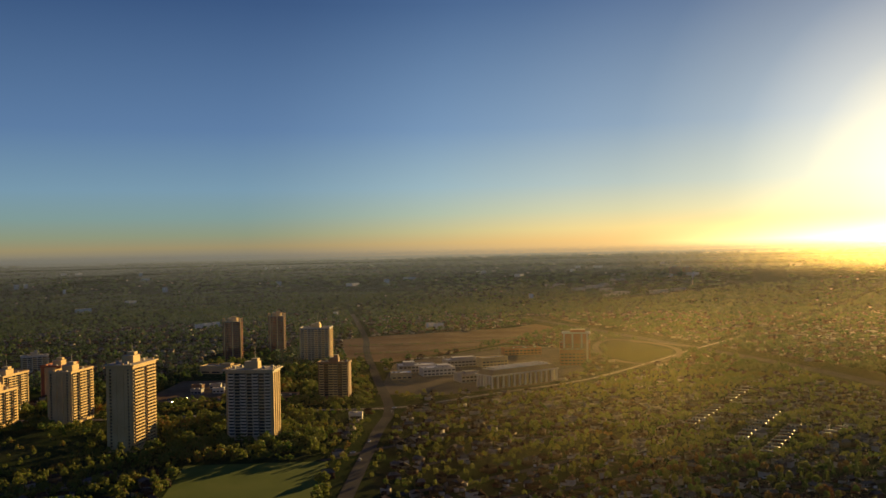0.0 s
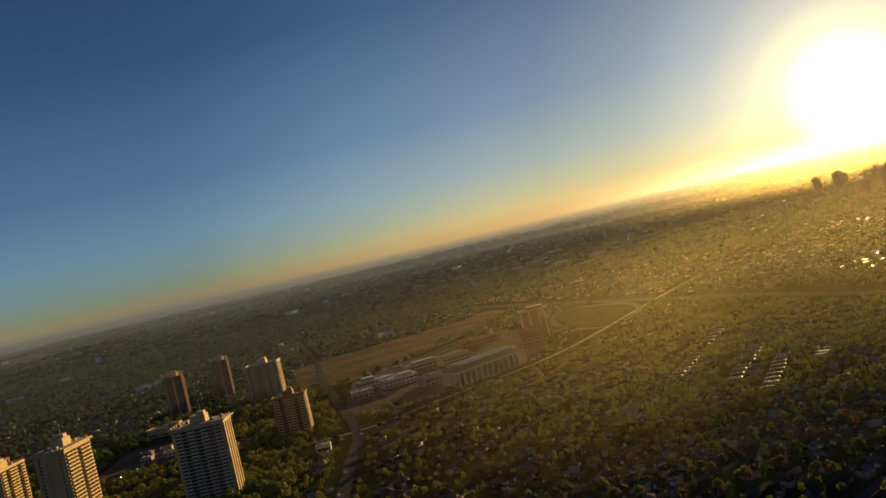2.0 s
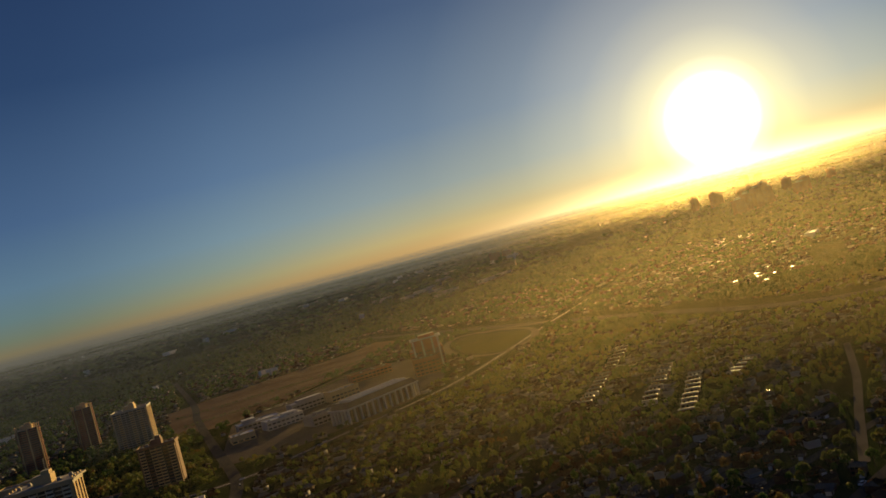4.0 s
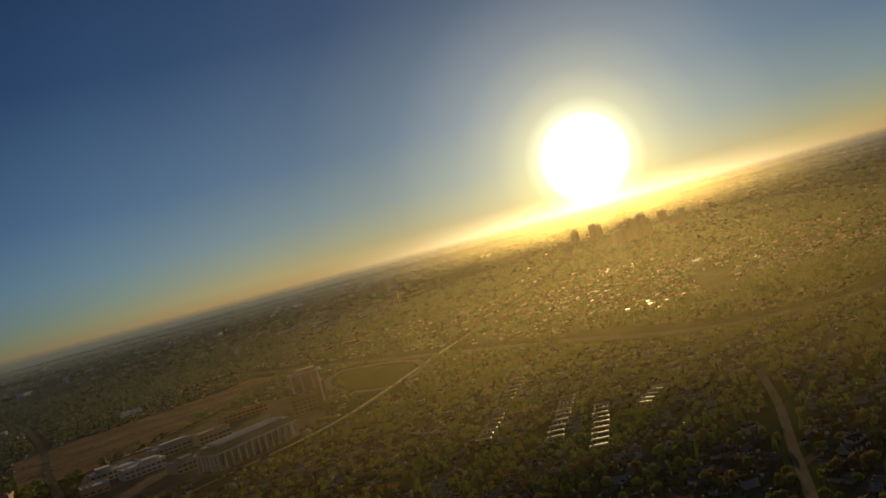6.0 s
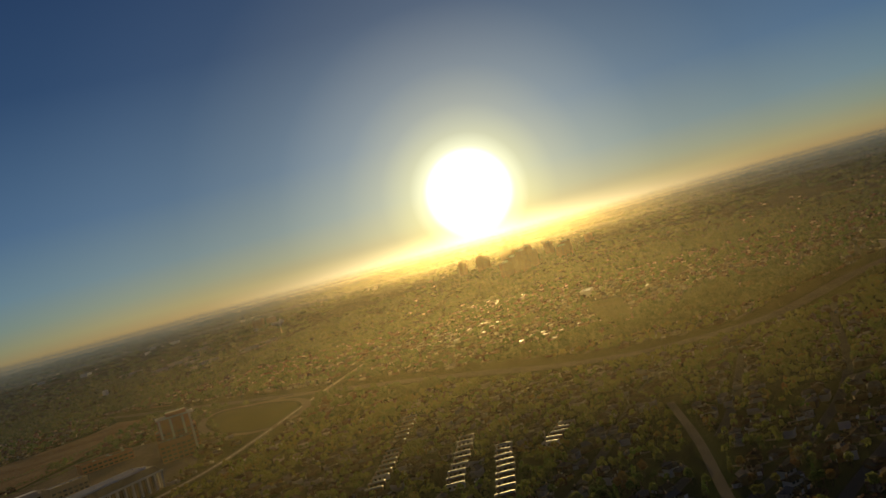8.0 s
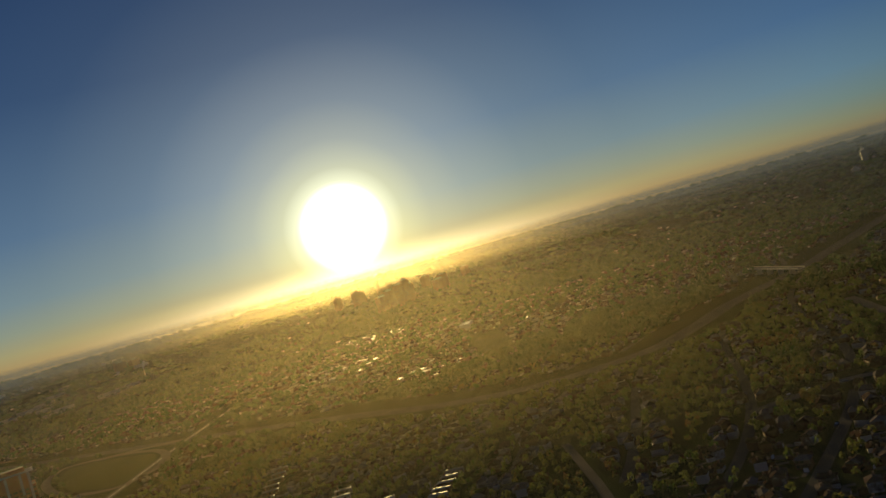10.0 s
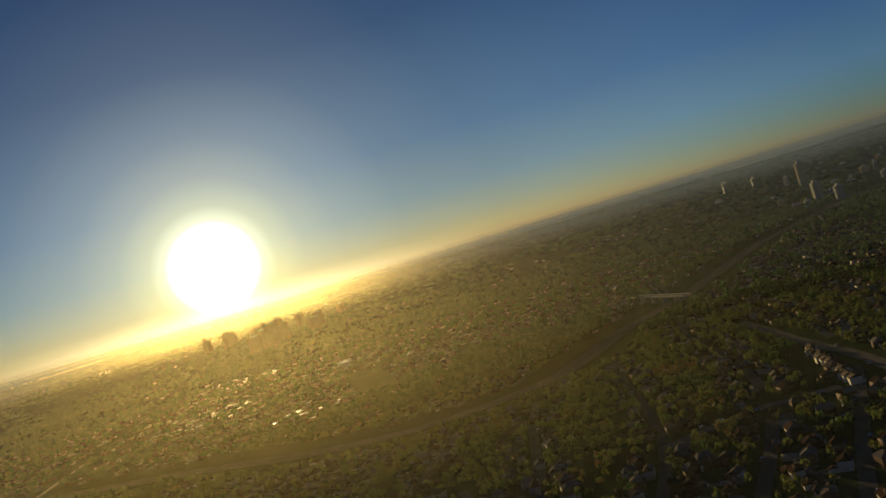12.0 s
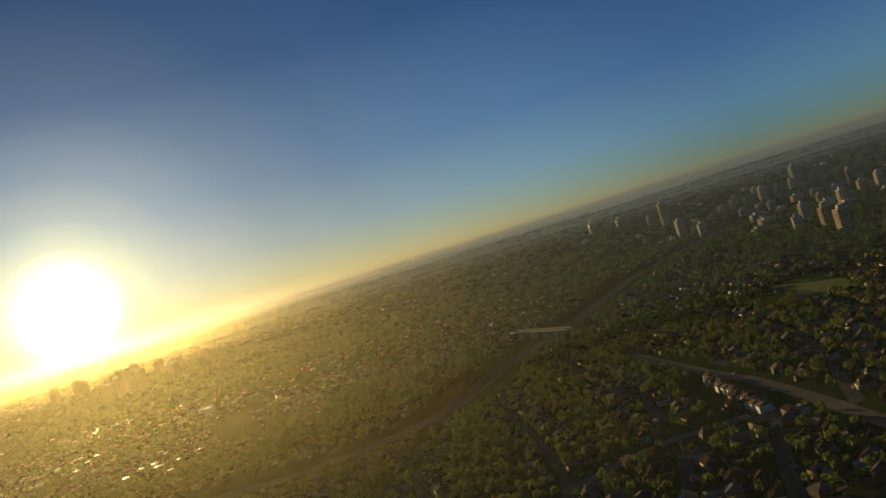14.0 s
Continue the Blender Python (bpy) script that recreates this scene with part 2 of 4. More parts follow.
def part(name, me, parent, label="", at=None):
    ob = new(name, me)
    ob.parent = parent
    if at is not None:
        ob.matrix_basis = at
    return tagged(ob, label) if label else ob


def thing(name, label, category, m, group=""):
    ob = new(name)
    ob.empty_display_size = 1
    ob.matrix_basis = m
    return tagged(ob, label, category, group)


def big_mesh(name, verts, faces, mats, slots=None):
    """A mesh from arrays: faces is (n, k)."""
    me = bpy.data.meshes.new(name)
    n, k = faces.shape
    me.vertices.add(len(verts))
    me.vertices.foreach_set("co", np.ascontiguousarray(verts, np.float32).ravel())
    me.loops.add(n * k)
    me.loops.foreach_set("vertex_index", np.ascontiguousarray(faces, np.int32).ravel())
    me.polygons.add(n)
    me.polygons.foreach_set("loop_start", np.arange(n, dtype=np.int32) * k)
    for m in mats:
        me.materials.append(m)
    if slots is not None:
        me.polygons.foreach_set("material_index", np.ascontiguousarray(slots, np.int32))
    me.update(calc_edges=True)
    me.validate()
    return me


def scatter(vt, ft, places, scales, turns):
    """Copies of a template (verts, faces) at places (n, 3), as arrays."""
    c, s = np.cos(turns), np.sin(turns)
    v = vt[None] * scales[:, None, :]
    x = v[..., 0] * c[:, None] - v[..., 1] * s[:, None]
    y = v[..., 0] * s[:, None] + v[..., 1] * c[:, None]
    out = np.stack([x, y, v[..., 2]], -1) + places[:, None, :]
    f = ft[None] + (np.arange(len(places)) * len(vt))[:, None, None]
    return out.reshape(-1, 3), f.reshape(-1, ft.shape[1])


def inside(x, y, ring):
    """Which of the points lie in the ring."""
    x, y = np.asarray(x, float), np.asarray(y, float)
    hit = np.zeros(x.shape, bool)
    for (ax, ay), (bx, by) in zip(ring, ring[1:] + ring[:1]):
        cross = ((ay > y) != (by > y)) & (x < (bx - ax) * (y - ay) / ((by - ay) or 1e-9) + ax)
        hit ^= cross
    return hit


def near_line(x, y, line, reach):
    x, y = np.asarray(x, float), np.asarray(y, float)
    hit = np.zeros(x.shape, bool)
    for (ax, ay), (bx, by) in zip(line, line[1:]):
        dx, dy = bx - ax, by - ay
        t = np.clip(((x - ax) * dx + (y - ay) * dy) / max(dx * dx + dy * dy, 1e-6), 0, 1)
        hit |= np.hypot(x - ax - t * dx, y - ay - t * dy) < reach
    return hit


def smooth_line(line, steps=6):
    """A Catmull-Rom curve through the points."""
    p = [line[0], *line, line[-1]]
    out = []
    for a, b, c, d in zip(p, p[1:], p[2:], p[3:]):
        for i in range(steps):
            t = i / steps
            out.append(tuple(0.5 * (2 * b[k] + (c[k] - a[k]) * t + (2 * a[k] - 5 * b[k] + 4 * c[k] - d[k]) * t * t + (3 * b[k] - a[k] - 3 * c[k] + d[k]) * t ** 3) for k in (0, 1)))
    return out + [line[-1]]


def ribbon(shape, line, half, z, slot=0, shift=0.0):
    """A flat strip along a line."""
    p = np.array(line, float)
    d = np.gradient(p, axis=0)
    d /= np.linalg.norm(d, axis=1)[:, None]
    nrm = np.stack([-d[:, 1], d[:, 0]], 1)
    a, b = p + nrm * (half + shift), p + nrm * (shift - half)
    for i in range(len(p) - 1):
        shape.poly([(*b[i], z), (*b[i + 1], z), (*a[i + 1], z), (*a[i], z)], slot)


# ---- plan ----
GRID = radians(32)
CG, SG = math.cos(GRID), math.sin(GRID)
MAIN_ROAD = smooth_line([(-462, 849), (-347, 839), (-237, 848), (-147, 866), (-51, 871), (3, 908), (61, 954), (120, 996), (180, 1056), (261, 1167), (368, 1324), (534, 1553), (875, 2050), (1361, 2809), (2213, 4300), (2150, 4334)])
CROSS_ROAD = smooth_line([(-64, 512), (-61, 633), (-58, 758), (-55, 870), (-82, 1077), (-119, 1371), (-143, 1617), (-232, 2259)])
VALLEY = smooth_line([(170, 1990), (307, 1534), (425, 1121), (459, 951), (505, 863), (589, 822), (669, 835), (748, 861), (825, 877), (915, 889), (1088, 938), (1283, 991), (1427, 1014), (1848, 1060), (2632, 1154)])
LOOP = smooth_line([(372, 1337), (304, 1437), (264, 1469), (227, 1376), (218, 1239), (250, 1162), (308, 1215), (335, 1316), (321, 1398), (295, 1434)])
FIELDS = [(-182, 1565), (-96, 1628), (130, 1733), (255, 1925), (270, 1822), (109, 1476), (27, 1353), (-72, 1228), (-138, 1265)]
PARK = [(-188, 649), (-86, 654), (-81, 553), (-70, 459), (-197, 429), (-178, 566)]
CAMPUS = [(-73, 956), (-3, 943), (108, 1004), (159, 1076), (191, 1197), (173, 1371), (100, 1425), (8, 1315), (-69, 1212)]
TOWERS_GROUND = [(-433, 695), (-356, 632), (-260, 616), (-103, 685), (-72, 855), (-88, 997), (-133, 1289), (-202, 1417), (-310, 1311), (-407, 1010)]
MEADOW_FIELD = [(801, 1354), (813, 1296), (668, 1068), (634, 1104), (710, 1225)]
GREEN_STRIP = [(435, 2425), (469, 2530), (907, 2905), (972, 2896)]
FAR_MEADOW = [(-707, 1561), (-533, 1548), (-363, 1581), (-356, 1535), (-531, 1489), (-702, 1472)]
EAST_PARK = [(894, 671), (937, 631), (810, 568), (793, 604)]
ROW_STREET = smooth_line([(711, 714), (606, 612), (569, 572), (510, 520), (422, 449)])
CUL_STREET = smooth_line([(426, 604), (474, 583), (488, 568), (502, 551)])
SIDE_STREET = smooth_line([(376, 694), (322, 612), (271, 542), (226, 479)])
TERRACES = [((228, 647), (282, 739), 9), ((201, 754), (251, 837), 8), ((225, 697), (287, 797), 9), ((293, 704), (326, 734), 5), ((265, 861), (310, 937), 6)]
LOOP_GREEN = [(233, 1369), (268, 1453), (316, 1395), (328, 1312), (306, 1226), (253, 1172), (226, 1245)]
GLINTS = [(551, 1397), (470, 1150), (500, 985), (640, 960), (760, 1000), (930, 1400), (1130, 1960), (960, 2060), (720, 1740)]
MARKET = [(-317, 936), (-200, 933), (-197, 1083), (-315, 1087)]
DOWNTOWN = [(1724, 1123), (3228, 2127), (3279, 1164), (2048, 690), (1381, 584), (973, 576), (1002, 647)]

# ---- ground ----
def lie(x, y):
    """Height of the land: level round the flight, rising to hills at the horizon."""
    t = np.clip((np.hypot(np.asarray(x, float) - 60, np.asarray(y, float) - 200) - 2000) / 2900, 0, 1)
    return 108 * t * t * (3 - 2 * t)


g = Shape()
rings = [0, 2000, 2250, 2500, 2700, 2900, 3100, 3300, 3500, 3700, 3900, 4100, 4300, 4500, 4700, 4880]
for j, (ra, rb) in enumerate(zip(rings, rings[1:])):
    for i in range(96):
        a, b = math.pi * i / 48, math.pi * (i + 1) / 48
        quad = [(60 + r * math.cos(c), 200 + r * math.sin(c)) for r, c in ((ra, a), (rb, a), (rb, b), (ra, b))]
        g.poly([(x, y, float(lie(x, y))) for x, y in (quad if ra else [quad[0], quad[1], quad[2]])])
tagged(new("ground", g.mesh("ground", [GROUND])), "dark green suburban land rising to the far horizon", "ground", kind="structure")


def patch(name, ring, mat, z, label, category):
    s = Shape()
    s.poly([(x, y, z) for x, y in ring])
    return tagged(new(name, s.mesh(name, [mat])), label, category, kind="structure")


def turned(ring):
    area = sum(a[0] * b[1] - b[0] * a[1] for a, b in zip(ring, ring[1:] + ring[:1]))
    return ring if area > 0 else ring[::-1]


for nm, rg, mt, lb, ct in (("field", FIELDS, SOIL, "bare brown building land with earth tracks", "field"), ("park", PARK, LAWN, "mown green sports field among trees", "park"),
                           ("campus_yard", CAMPUS, PAVING, "paved yards between campus buildings", "pavement"),
                           ("meadow", MEADOW_FIELD, MEADOW, "pale dry meadow among houses", "meadow"),
                           ("green_strip", GREEN_STRIP, MEADOW, "long pale green strip of grass", "grass"), ("far_meadow", FAR_MEADOW, MEADOW, "long pale meadow behind the towers", "meadow"),
                           ("loop_green", LOOP_GREEN, MEADOW, "grass inside a motorway loop", "grass"), ("market_yard", MARKET, SOIL, "brown market yard between the towers", "yard"), ("east_park", EAST_PARK, LAWN, "green park lawn among trees", "park")):
    patch(nm, turned(rg), mt, 0.10, lb, ct)


TRACKS = [[(-154, 1443), (-40, 1450), (64, 1482), (184, 1598)], [(-135, 1326), (-43, 1348), (50, 1389), (148, 1500), (265, 1721)], [(-45, 1276), (37, 1326), (113, 1417), (229, 1636)]]


def road(name, line, half, mat, z, label, marks=0):
    s = Shape()
    ribbon(s, line, half, z)
    ob = tagged(new(name, s.mesh(name, [mat])), label, "road", kind="structure")
    if marks:
        p = Shape()
        for k in range(marks):
            ribbon(p, line, 0.3, z + 0.05, 0, (k - (marks - 1) / 2) * half * 1.6 / max(1, marks - 1) if marks > 1 else 0)
        part("lane_line", p.mesh("lane_line", [PAINT]), ob, "white painted lane line")
    return ob


s = Shape()
ribbon(s, VALLEY, 42, 0.12)
tagged(new("valley_floor", s.mesh("valley_floor", [GROUND])), "open dark grass valley with a motorway", "grass", kind="structure")
road("motorway", VALLEY, 11, ASPHALT, 0.2, "dark motorway through a grassy valley")
road("main_road", [p for p in MAIN_ROAD if p[1] < 1545], 5, PALE_ROAD, 0.26, "pale wide main road", 1)
road("far_road", [p for p in MAIN_ROAD if p[1] >= 1535 and math.hypot(p[0] - 60, p[1] - 200) < 1990], 3, ASPHALT, 0.26, "narrow dark road running into the haze")
road("cross_road", CROSS_ROAD, 5, ASPHALT, 0.32, "dark asphalt road crossing the main road")
road("ramp", LOOP, 5, PALE_ROAD, 0.36, "curved motorway ramp")
for tr in TRACKS:
    road("field_track", smooth_line(tr), 1.6, MEADOW, 0.22, "grassy track across bare building land")
road("row_street", ROW_STREET, 4.2, PALE_ROAD, 0.2, "asphalt street beside row houses")
road("cul_street", CUL_STREET, 4.2, PALE_ROAD, 0.2, "pale curved street")
road("side_street", SIDE_STREET, 2.4, PALE_ROAD, 0.2, "pale residential street")

# streets of the suburb, in a turned grid
STREETS = []
rng = np.random.default_rng(7)
for k in range(-22, 40):
    v = k * 51.0
    STREETS.append([(CG * u - SG * (v + 20 * math.sin(u / 105 + 0.8 * k)), SG * u + CG * (v + 20 * math.sin(u / 105 + 0.8 * k))) for u in range(-1500, 2200, 30)])


def keep_out(x, y, road_reach=8):
    """Places where no house or tree of the suburb stands."""
    out = inside(x, y, FIELDS) | inside(x, y, PARK) | inside(x, y, CAMPUS) | inside(x, y, MEADOW_FIELD) | inside(x, y, GREEN_STRIP) | inside(x, y, FAR_MEADOW) | inside(x, y, EAST_PARK) | inside(x, y, MARKET) | inside(x, y, LOOP_GREEN)
    for line, half in ((MAIN_ROAD, 9), (CROSS_ROAD, 8), (LOOP, 5), (ROW_STREET, 6), (CUL_STREET, 6), (SIDE_STREET, 2)):
        out |= near_line(x, y, line[::2] + [line[-1]], half + road_reach)
    for a, b, _ in TERRACES:
        out |= near_line(x, y, [a, b], 9)
    return out | near_line(x, y, VALLEY, 34 + road_reach)


s = Shape()
for line in STREETS:
    run = []
    for x, y in line:
        bad = bool(inside(x, y, TOWERS_GROUND) | keep_out(x, y, 0)) or math.hypot(x - 100, y - 450) > 1650 or (x < 20 and y > 885)
        if bad:
            if len(run) > 2:
                ribbon(s, run, 3.0, 0.16)
            run = []
        else:
            run.append((x, y))
    if len(run) > 2:
        ribbon(s, run, 3.0, 0.16)
tagged(new("residential_streets", s.mesh("residential_streets", [ASPHALT])), "narrow asphalt streets between houses", "street", kind="structure")


# ---- buildings ----
def window_mesh(w, h):
    s = Shape()
    s.box(0, -0.02, 0, w, 0.16, h, 0)
    return s.mesh("window", [GLASS])


def apartment_tower(label, x, y, turn, w, d, floors, wall, side, bays, balconies, floor_h=2.55, lod=1, recess=(), slab_top=0.0, fins=0):
    """A slab block: body, floor slabs with balconies, windows bay by bay, lift house on the roof."""
    t = thing("apartment_tower", label, "tower block", pose(x, y, 0, 0, 0, turn), "high-rise apartment towers")
    h = floors * floor_h + 3.5
    s = Shape()
    s.box(0, 0, 0, w, d, h, 0, 1)
    part("body", s.mesh("body", [wall, ROOF_GRAVEL]), t)
    s = Shape()
    s.box(0, 0, 0, 0.5, d * 0.62, h + 0.6)
    panel = s.mesh("end_panel", [side])
    s = Shape()
    s.box(0, 0, 0, 1.2, 0.5, h + 0.4)
    pier = s.mesh("corner_pier", [side])
    for sx in (-1, 1):
        part("end_panel", panel, t, "plain pale end wall panel", at=pose(sx * (w / 2 + 0.15), 0, 0))
        for sy in (-1, 1):
            part("corner_pier", pier, t, at=pose(sx * (w / 2 - 0.6), sy * (d / 2 + 0.25), 0))
    s = Shape()
    for a, b, c, e in ((0, -d / 2 - 0.3, w + 2, 1.0), (0, d / 2 + 0.3, w + 2, 1.0), (-w / 2 - 0.5, 0, 1.0, d + 1.6), (w / 2 + 0.5, 0, 1.0, d + 1.6)):
        s.box(a, b, h - 0.4, c, e, 2.0)
    part("parapet", s.mesh("parapet", [wall]), t)
    if slab_top:
        s = Shape()
        s.box(0, 0, h + 1.7, w + 2 + slab_top, d + 2 + slab_top, 1.0, 0, 1)
        part("roof_slab", s.mesh("roof_slab", [wall, ROOF_GRAVEL]), t, "flat roof slab jutting out over the facade")
        h += 2.7
    s = Shape()
    s.box(0, 0, 0, 1.5, 0.9, h + 1.2)
    fin = s.mesh("fin", [side])
    for i in range(fins):
        for sx in (-1, 1):
            part("fin", fin, t, "pale upright rib", at=pose(sx * (w / 2 + 0.5), -d * 0.42 + d * 0.84 * i / max(1, fins - 1), 0, 0, 0, 90))
    # dark strips, slightly proud of the wall, stand in for shade between balconies
    s = Shape()
    s.box(0, 0, 0, 1.0, 0.24, h - 4)
    strip = s.mesh("recess", [DARK_STEEL])
    s = Shape()
    s.box(0, 0, h, w * 0.3, d * 0.45, 5.5, 0, 1)
    s.box(w * 0.06, 0, h + 5.5, w * 0.14, d * 0.3, 2.4, 0, 1)
    lift = part("lift_house", s.mesh("lift_house", [side, ROOF_GRAVEL]), t, "square lift house on the flat roof")
    s = Shape()
    s.box(0, 0, 0, 2.4, 1.9, 1.5)
    s.box(0, 0, 1.5, 1.8, 1.3, 0.5)
    vent = s.mesh("roof_vent", [GREY_PANEL])
    for fx, fy in ((-0.38, -0.2), (-0.3, 0.25), (0.28, -0.25), (0.4, 0.2)):
        part("roof_vent", vent, t, "grey roof ventilator", at=pose(fx * w, fy * d, h))
    s = Shape()
    s.box(0, 0, 0, 0.3, 0.3, 8, scale=0.4)
    part("mast", s.mesh("mast", [GREY_PANEL]), lift, "thin grey mast", at=pose(w * 0.06, 0, h + 7.9))
    bw = (w - 2.4) / bays
    for f in recess:
        part("recess", strip, t, "dark upright strip standing in for shade between balconies", at=pose(-w / 2 + 1.2 + bw * f, -d / 2 - 0.05, 2.5))
    pane = window_mesh(bw * 0.84, floor_h * 0.66)
    sb = max(2, round(d / 6))
    spane = window_mesh(d * 0.72 / sb * 0.6, floor_h * 0.5)
    bk = Shape()
    bk.box(0, 0, 0, w * 0.9, 0.16, floor_h * 0.56)
    back = bk.mesh("glazing", [GLASS])
    sl = Shape()
    sl.box(0, -0.8, 0, bw * 0.96, 1.6, 0.22)
    sl.box(0, -1.55, 0.2, bw * 0.96, 0.12, 0.95)
    for e in (-1, 1):
        sl.box(e * bw * 0.46, -0.8, 0.2, 0.14, 1.6, 1.5 if lod else 0.95)
    slab = sl.mesh("balcony", [WHITE_RENDER if wall is CONCRETE else BEIGE])
    for k in range(floors):
        z = 3.3 + k * floor_h
        for i in balconies:
            part("balcony", slab, t, at=pose(-w / 2 + 1.2 + bw * (i + 0.5), -d / 2, z))
        for i in range(bays):
            part("window", pane, t, at=pose(-w / 2 + 1.2 + bw * (i + 0.5), -d / 2 - 0.06, z + 0.45))
        part("glazing", back, t, at=pose(0, d / 2 + 0.06, z + 0.6))
        if lod:
            for sx in (-1, 1):
                for i in range(sb):
                    if abs(i - (sb - 1) / 2) > sb / 2 - 1.1:
                        part("window", spane, t, at=pose(sx * (w / 2 + 0.06), (i - (sb - 1) / 2) * d * 0.9 / sb, z + 0.7, 0, 0, 90))
    return t


def round_tower(label, x, y, floors, r, wall):
    """A near-round tower: faceted body, upright ribs that end in a crown of teeth, windows between the ribs."""
    t = thing("apartment_tower", label, "tower block", pose(x, y, 0, 0, 0, 12), "high-rise apartment towers")
    fh, n = 2.6, 20
    h = floors * fh + 3
    ring = [(r * math.cos(2 * math.pi * (i + 0.5) / n), r * math.sin(2 * math.pi * (i + 0.5) / n)) for i in range(n)]
    s = Shape()
    s.prism(ring, 0, h, 0, 1)
    part("body", s.mesh("body", [wall, ROOF_GRAVEL]), t)
    s = Shape()
    s.prism([(a * 0.55, b * 0.55) for a, b in ring], h, h + 4.5, 0, 1)
    s.box(2, 0, h + 4.5, r * 0.5, r * 0.4, 2.5)
    part("lift_house", s.mesh("lift_house", [BEIGE, ROOF_GRAVEL]), t, "round pale lift house on the roof")
    s = Shape()
    s.box(0, 0, 0, 1.3, 1.5, h + 3.2)
    s.box(0, 0, h + 3.2, 2.0, 2.6, 1.2)
    rib = s.mesh("rib", [BEIGE])
    rr, s = r * math.cos(math.pi / n), Shape()
    s.prism([(p * 1.012, q * 1.012) for p, q in ring], 0, fh * 0.55)
    pane = s.mesh("glazing", [GLASS])
    for k in range(floors):
        part("glazing", pane, t, at=pose(0, 0, 3.9 + fh * k))
    s = Shape()
    s.box(0.4, 0, 0, 0.9, 2 * r * math.sin(math.pi / n) * 0.96, 0.9)
    bal = s.mesh("balcony", [wall])
    for i in range(n):
        a = 2 * math.pi * i / n
        rr = r * math.cos(math.pi / n)
        if i % 3 == 0:
            part("rib", rib, t, "pale upright rib", at=pose((rr + 0.4) * math.cos(a), (rr + 0.4) * math.sin(a), 0, 0, 0, math.degrees(a)))
            continue
        for k in range(floors):
            z = 3 + fh * k
            if i % 3 == 1 and math.sin(a) < 0.3:
                part("balcony", bal, t, at=pose(rr * math.cos(a), rr * math.sin(a), z, 0, 0, math.degrees(a)))
    return t


apartment_tower("pale concrete apartment tower with stacked balconies and jutting flat roof", -158, 744, -7, 38, 19, 20, CONCRETE, BEIGE, 7, (0, 2, 4, 6), recess=(2.0, 4.95), slab_top=3.4, fins=4)
apartment_tower("tall golden-lit concrete apartment tower with balcony grid", -248, 716, 82, 38, 21, 24, BEIGE, BEIGE, 7, (0, 1, 2, 4, 5, 6), recess=(3.5,), slab_top=2.6, fins=4)
apartment_tower("pale apartment tower with ribbed balcony front", -345, 835, 84, 40, 22, 17, BEIGE, BEIGE, 6, (0, 2, 3, 5), recess=(1.0, 2.0, 4.0, 5.0), fins=4)
apartment_tower("brown brick apartment tower with narrow balconies", -115, 940, -5, 31, 17, 13, BROWN_BRICK, BROWN_BRICK, 6, (0, 2, 3, 5), recess=(2.0, 4.0))
apartment_tower("wide grey apartment slab with golden-lit ribbed end wall", -178, 1255, -2, 40, 30, 17, GREY_PANEL, BEIGE, 8, (1, 4, 6), lod=0, fins=5)
round_tower("slender red-brown apartment tower with pale ribs and toothed crown", -304, 1300, 20, 13.5, RED_BRICK)
round_tower("slender red-brown apartment tower with golden-lit ribs", -258, 1395, 20, 12.5, RED_BRICK)
apartment_tower("red-brown apartment tower behind a paler one", -421, 990, 84, 36, 22, 12, RED_BRICK, BEIGE, 5, (1, 3), lod=0)
apartment_tower("low pale apartment block far among trees", -544, 1202, 26, 32, 18, 7, WHITE_RENDER, CONCRETE, 5, (0, 2, 4), lod=0)
apartment_tower("pale apartment tower at the wood's edge", -444, 915, 85, 46, 22, 12, BEIGE, BEIGE, 6, (1, 4), lod=0, fins=3)
apartment_tower("pale apartment tower with sunlit balcony side", -407, 819, 84, 34, 22, 11, BEIGE, BEIGE, 5, (0, 2, 4), lod=0, fins=3)


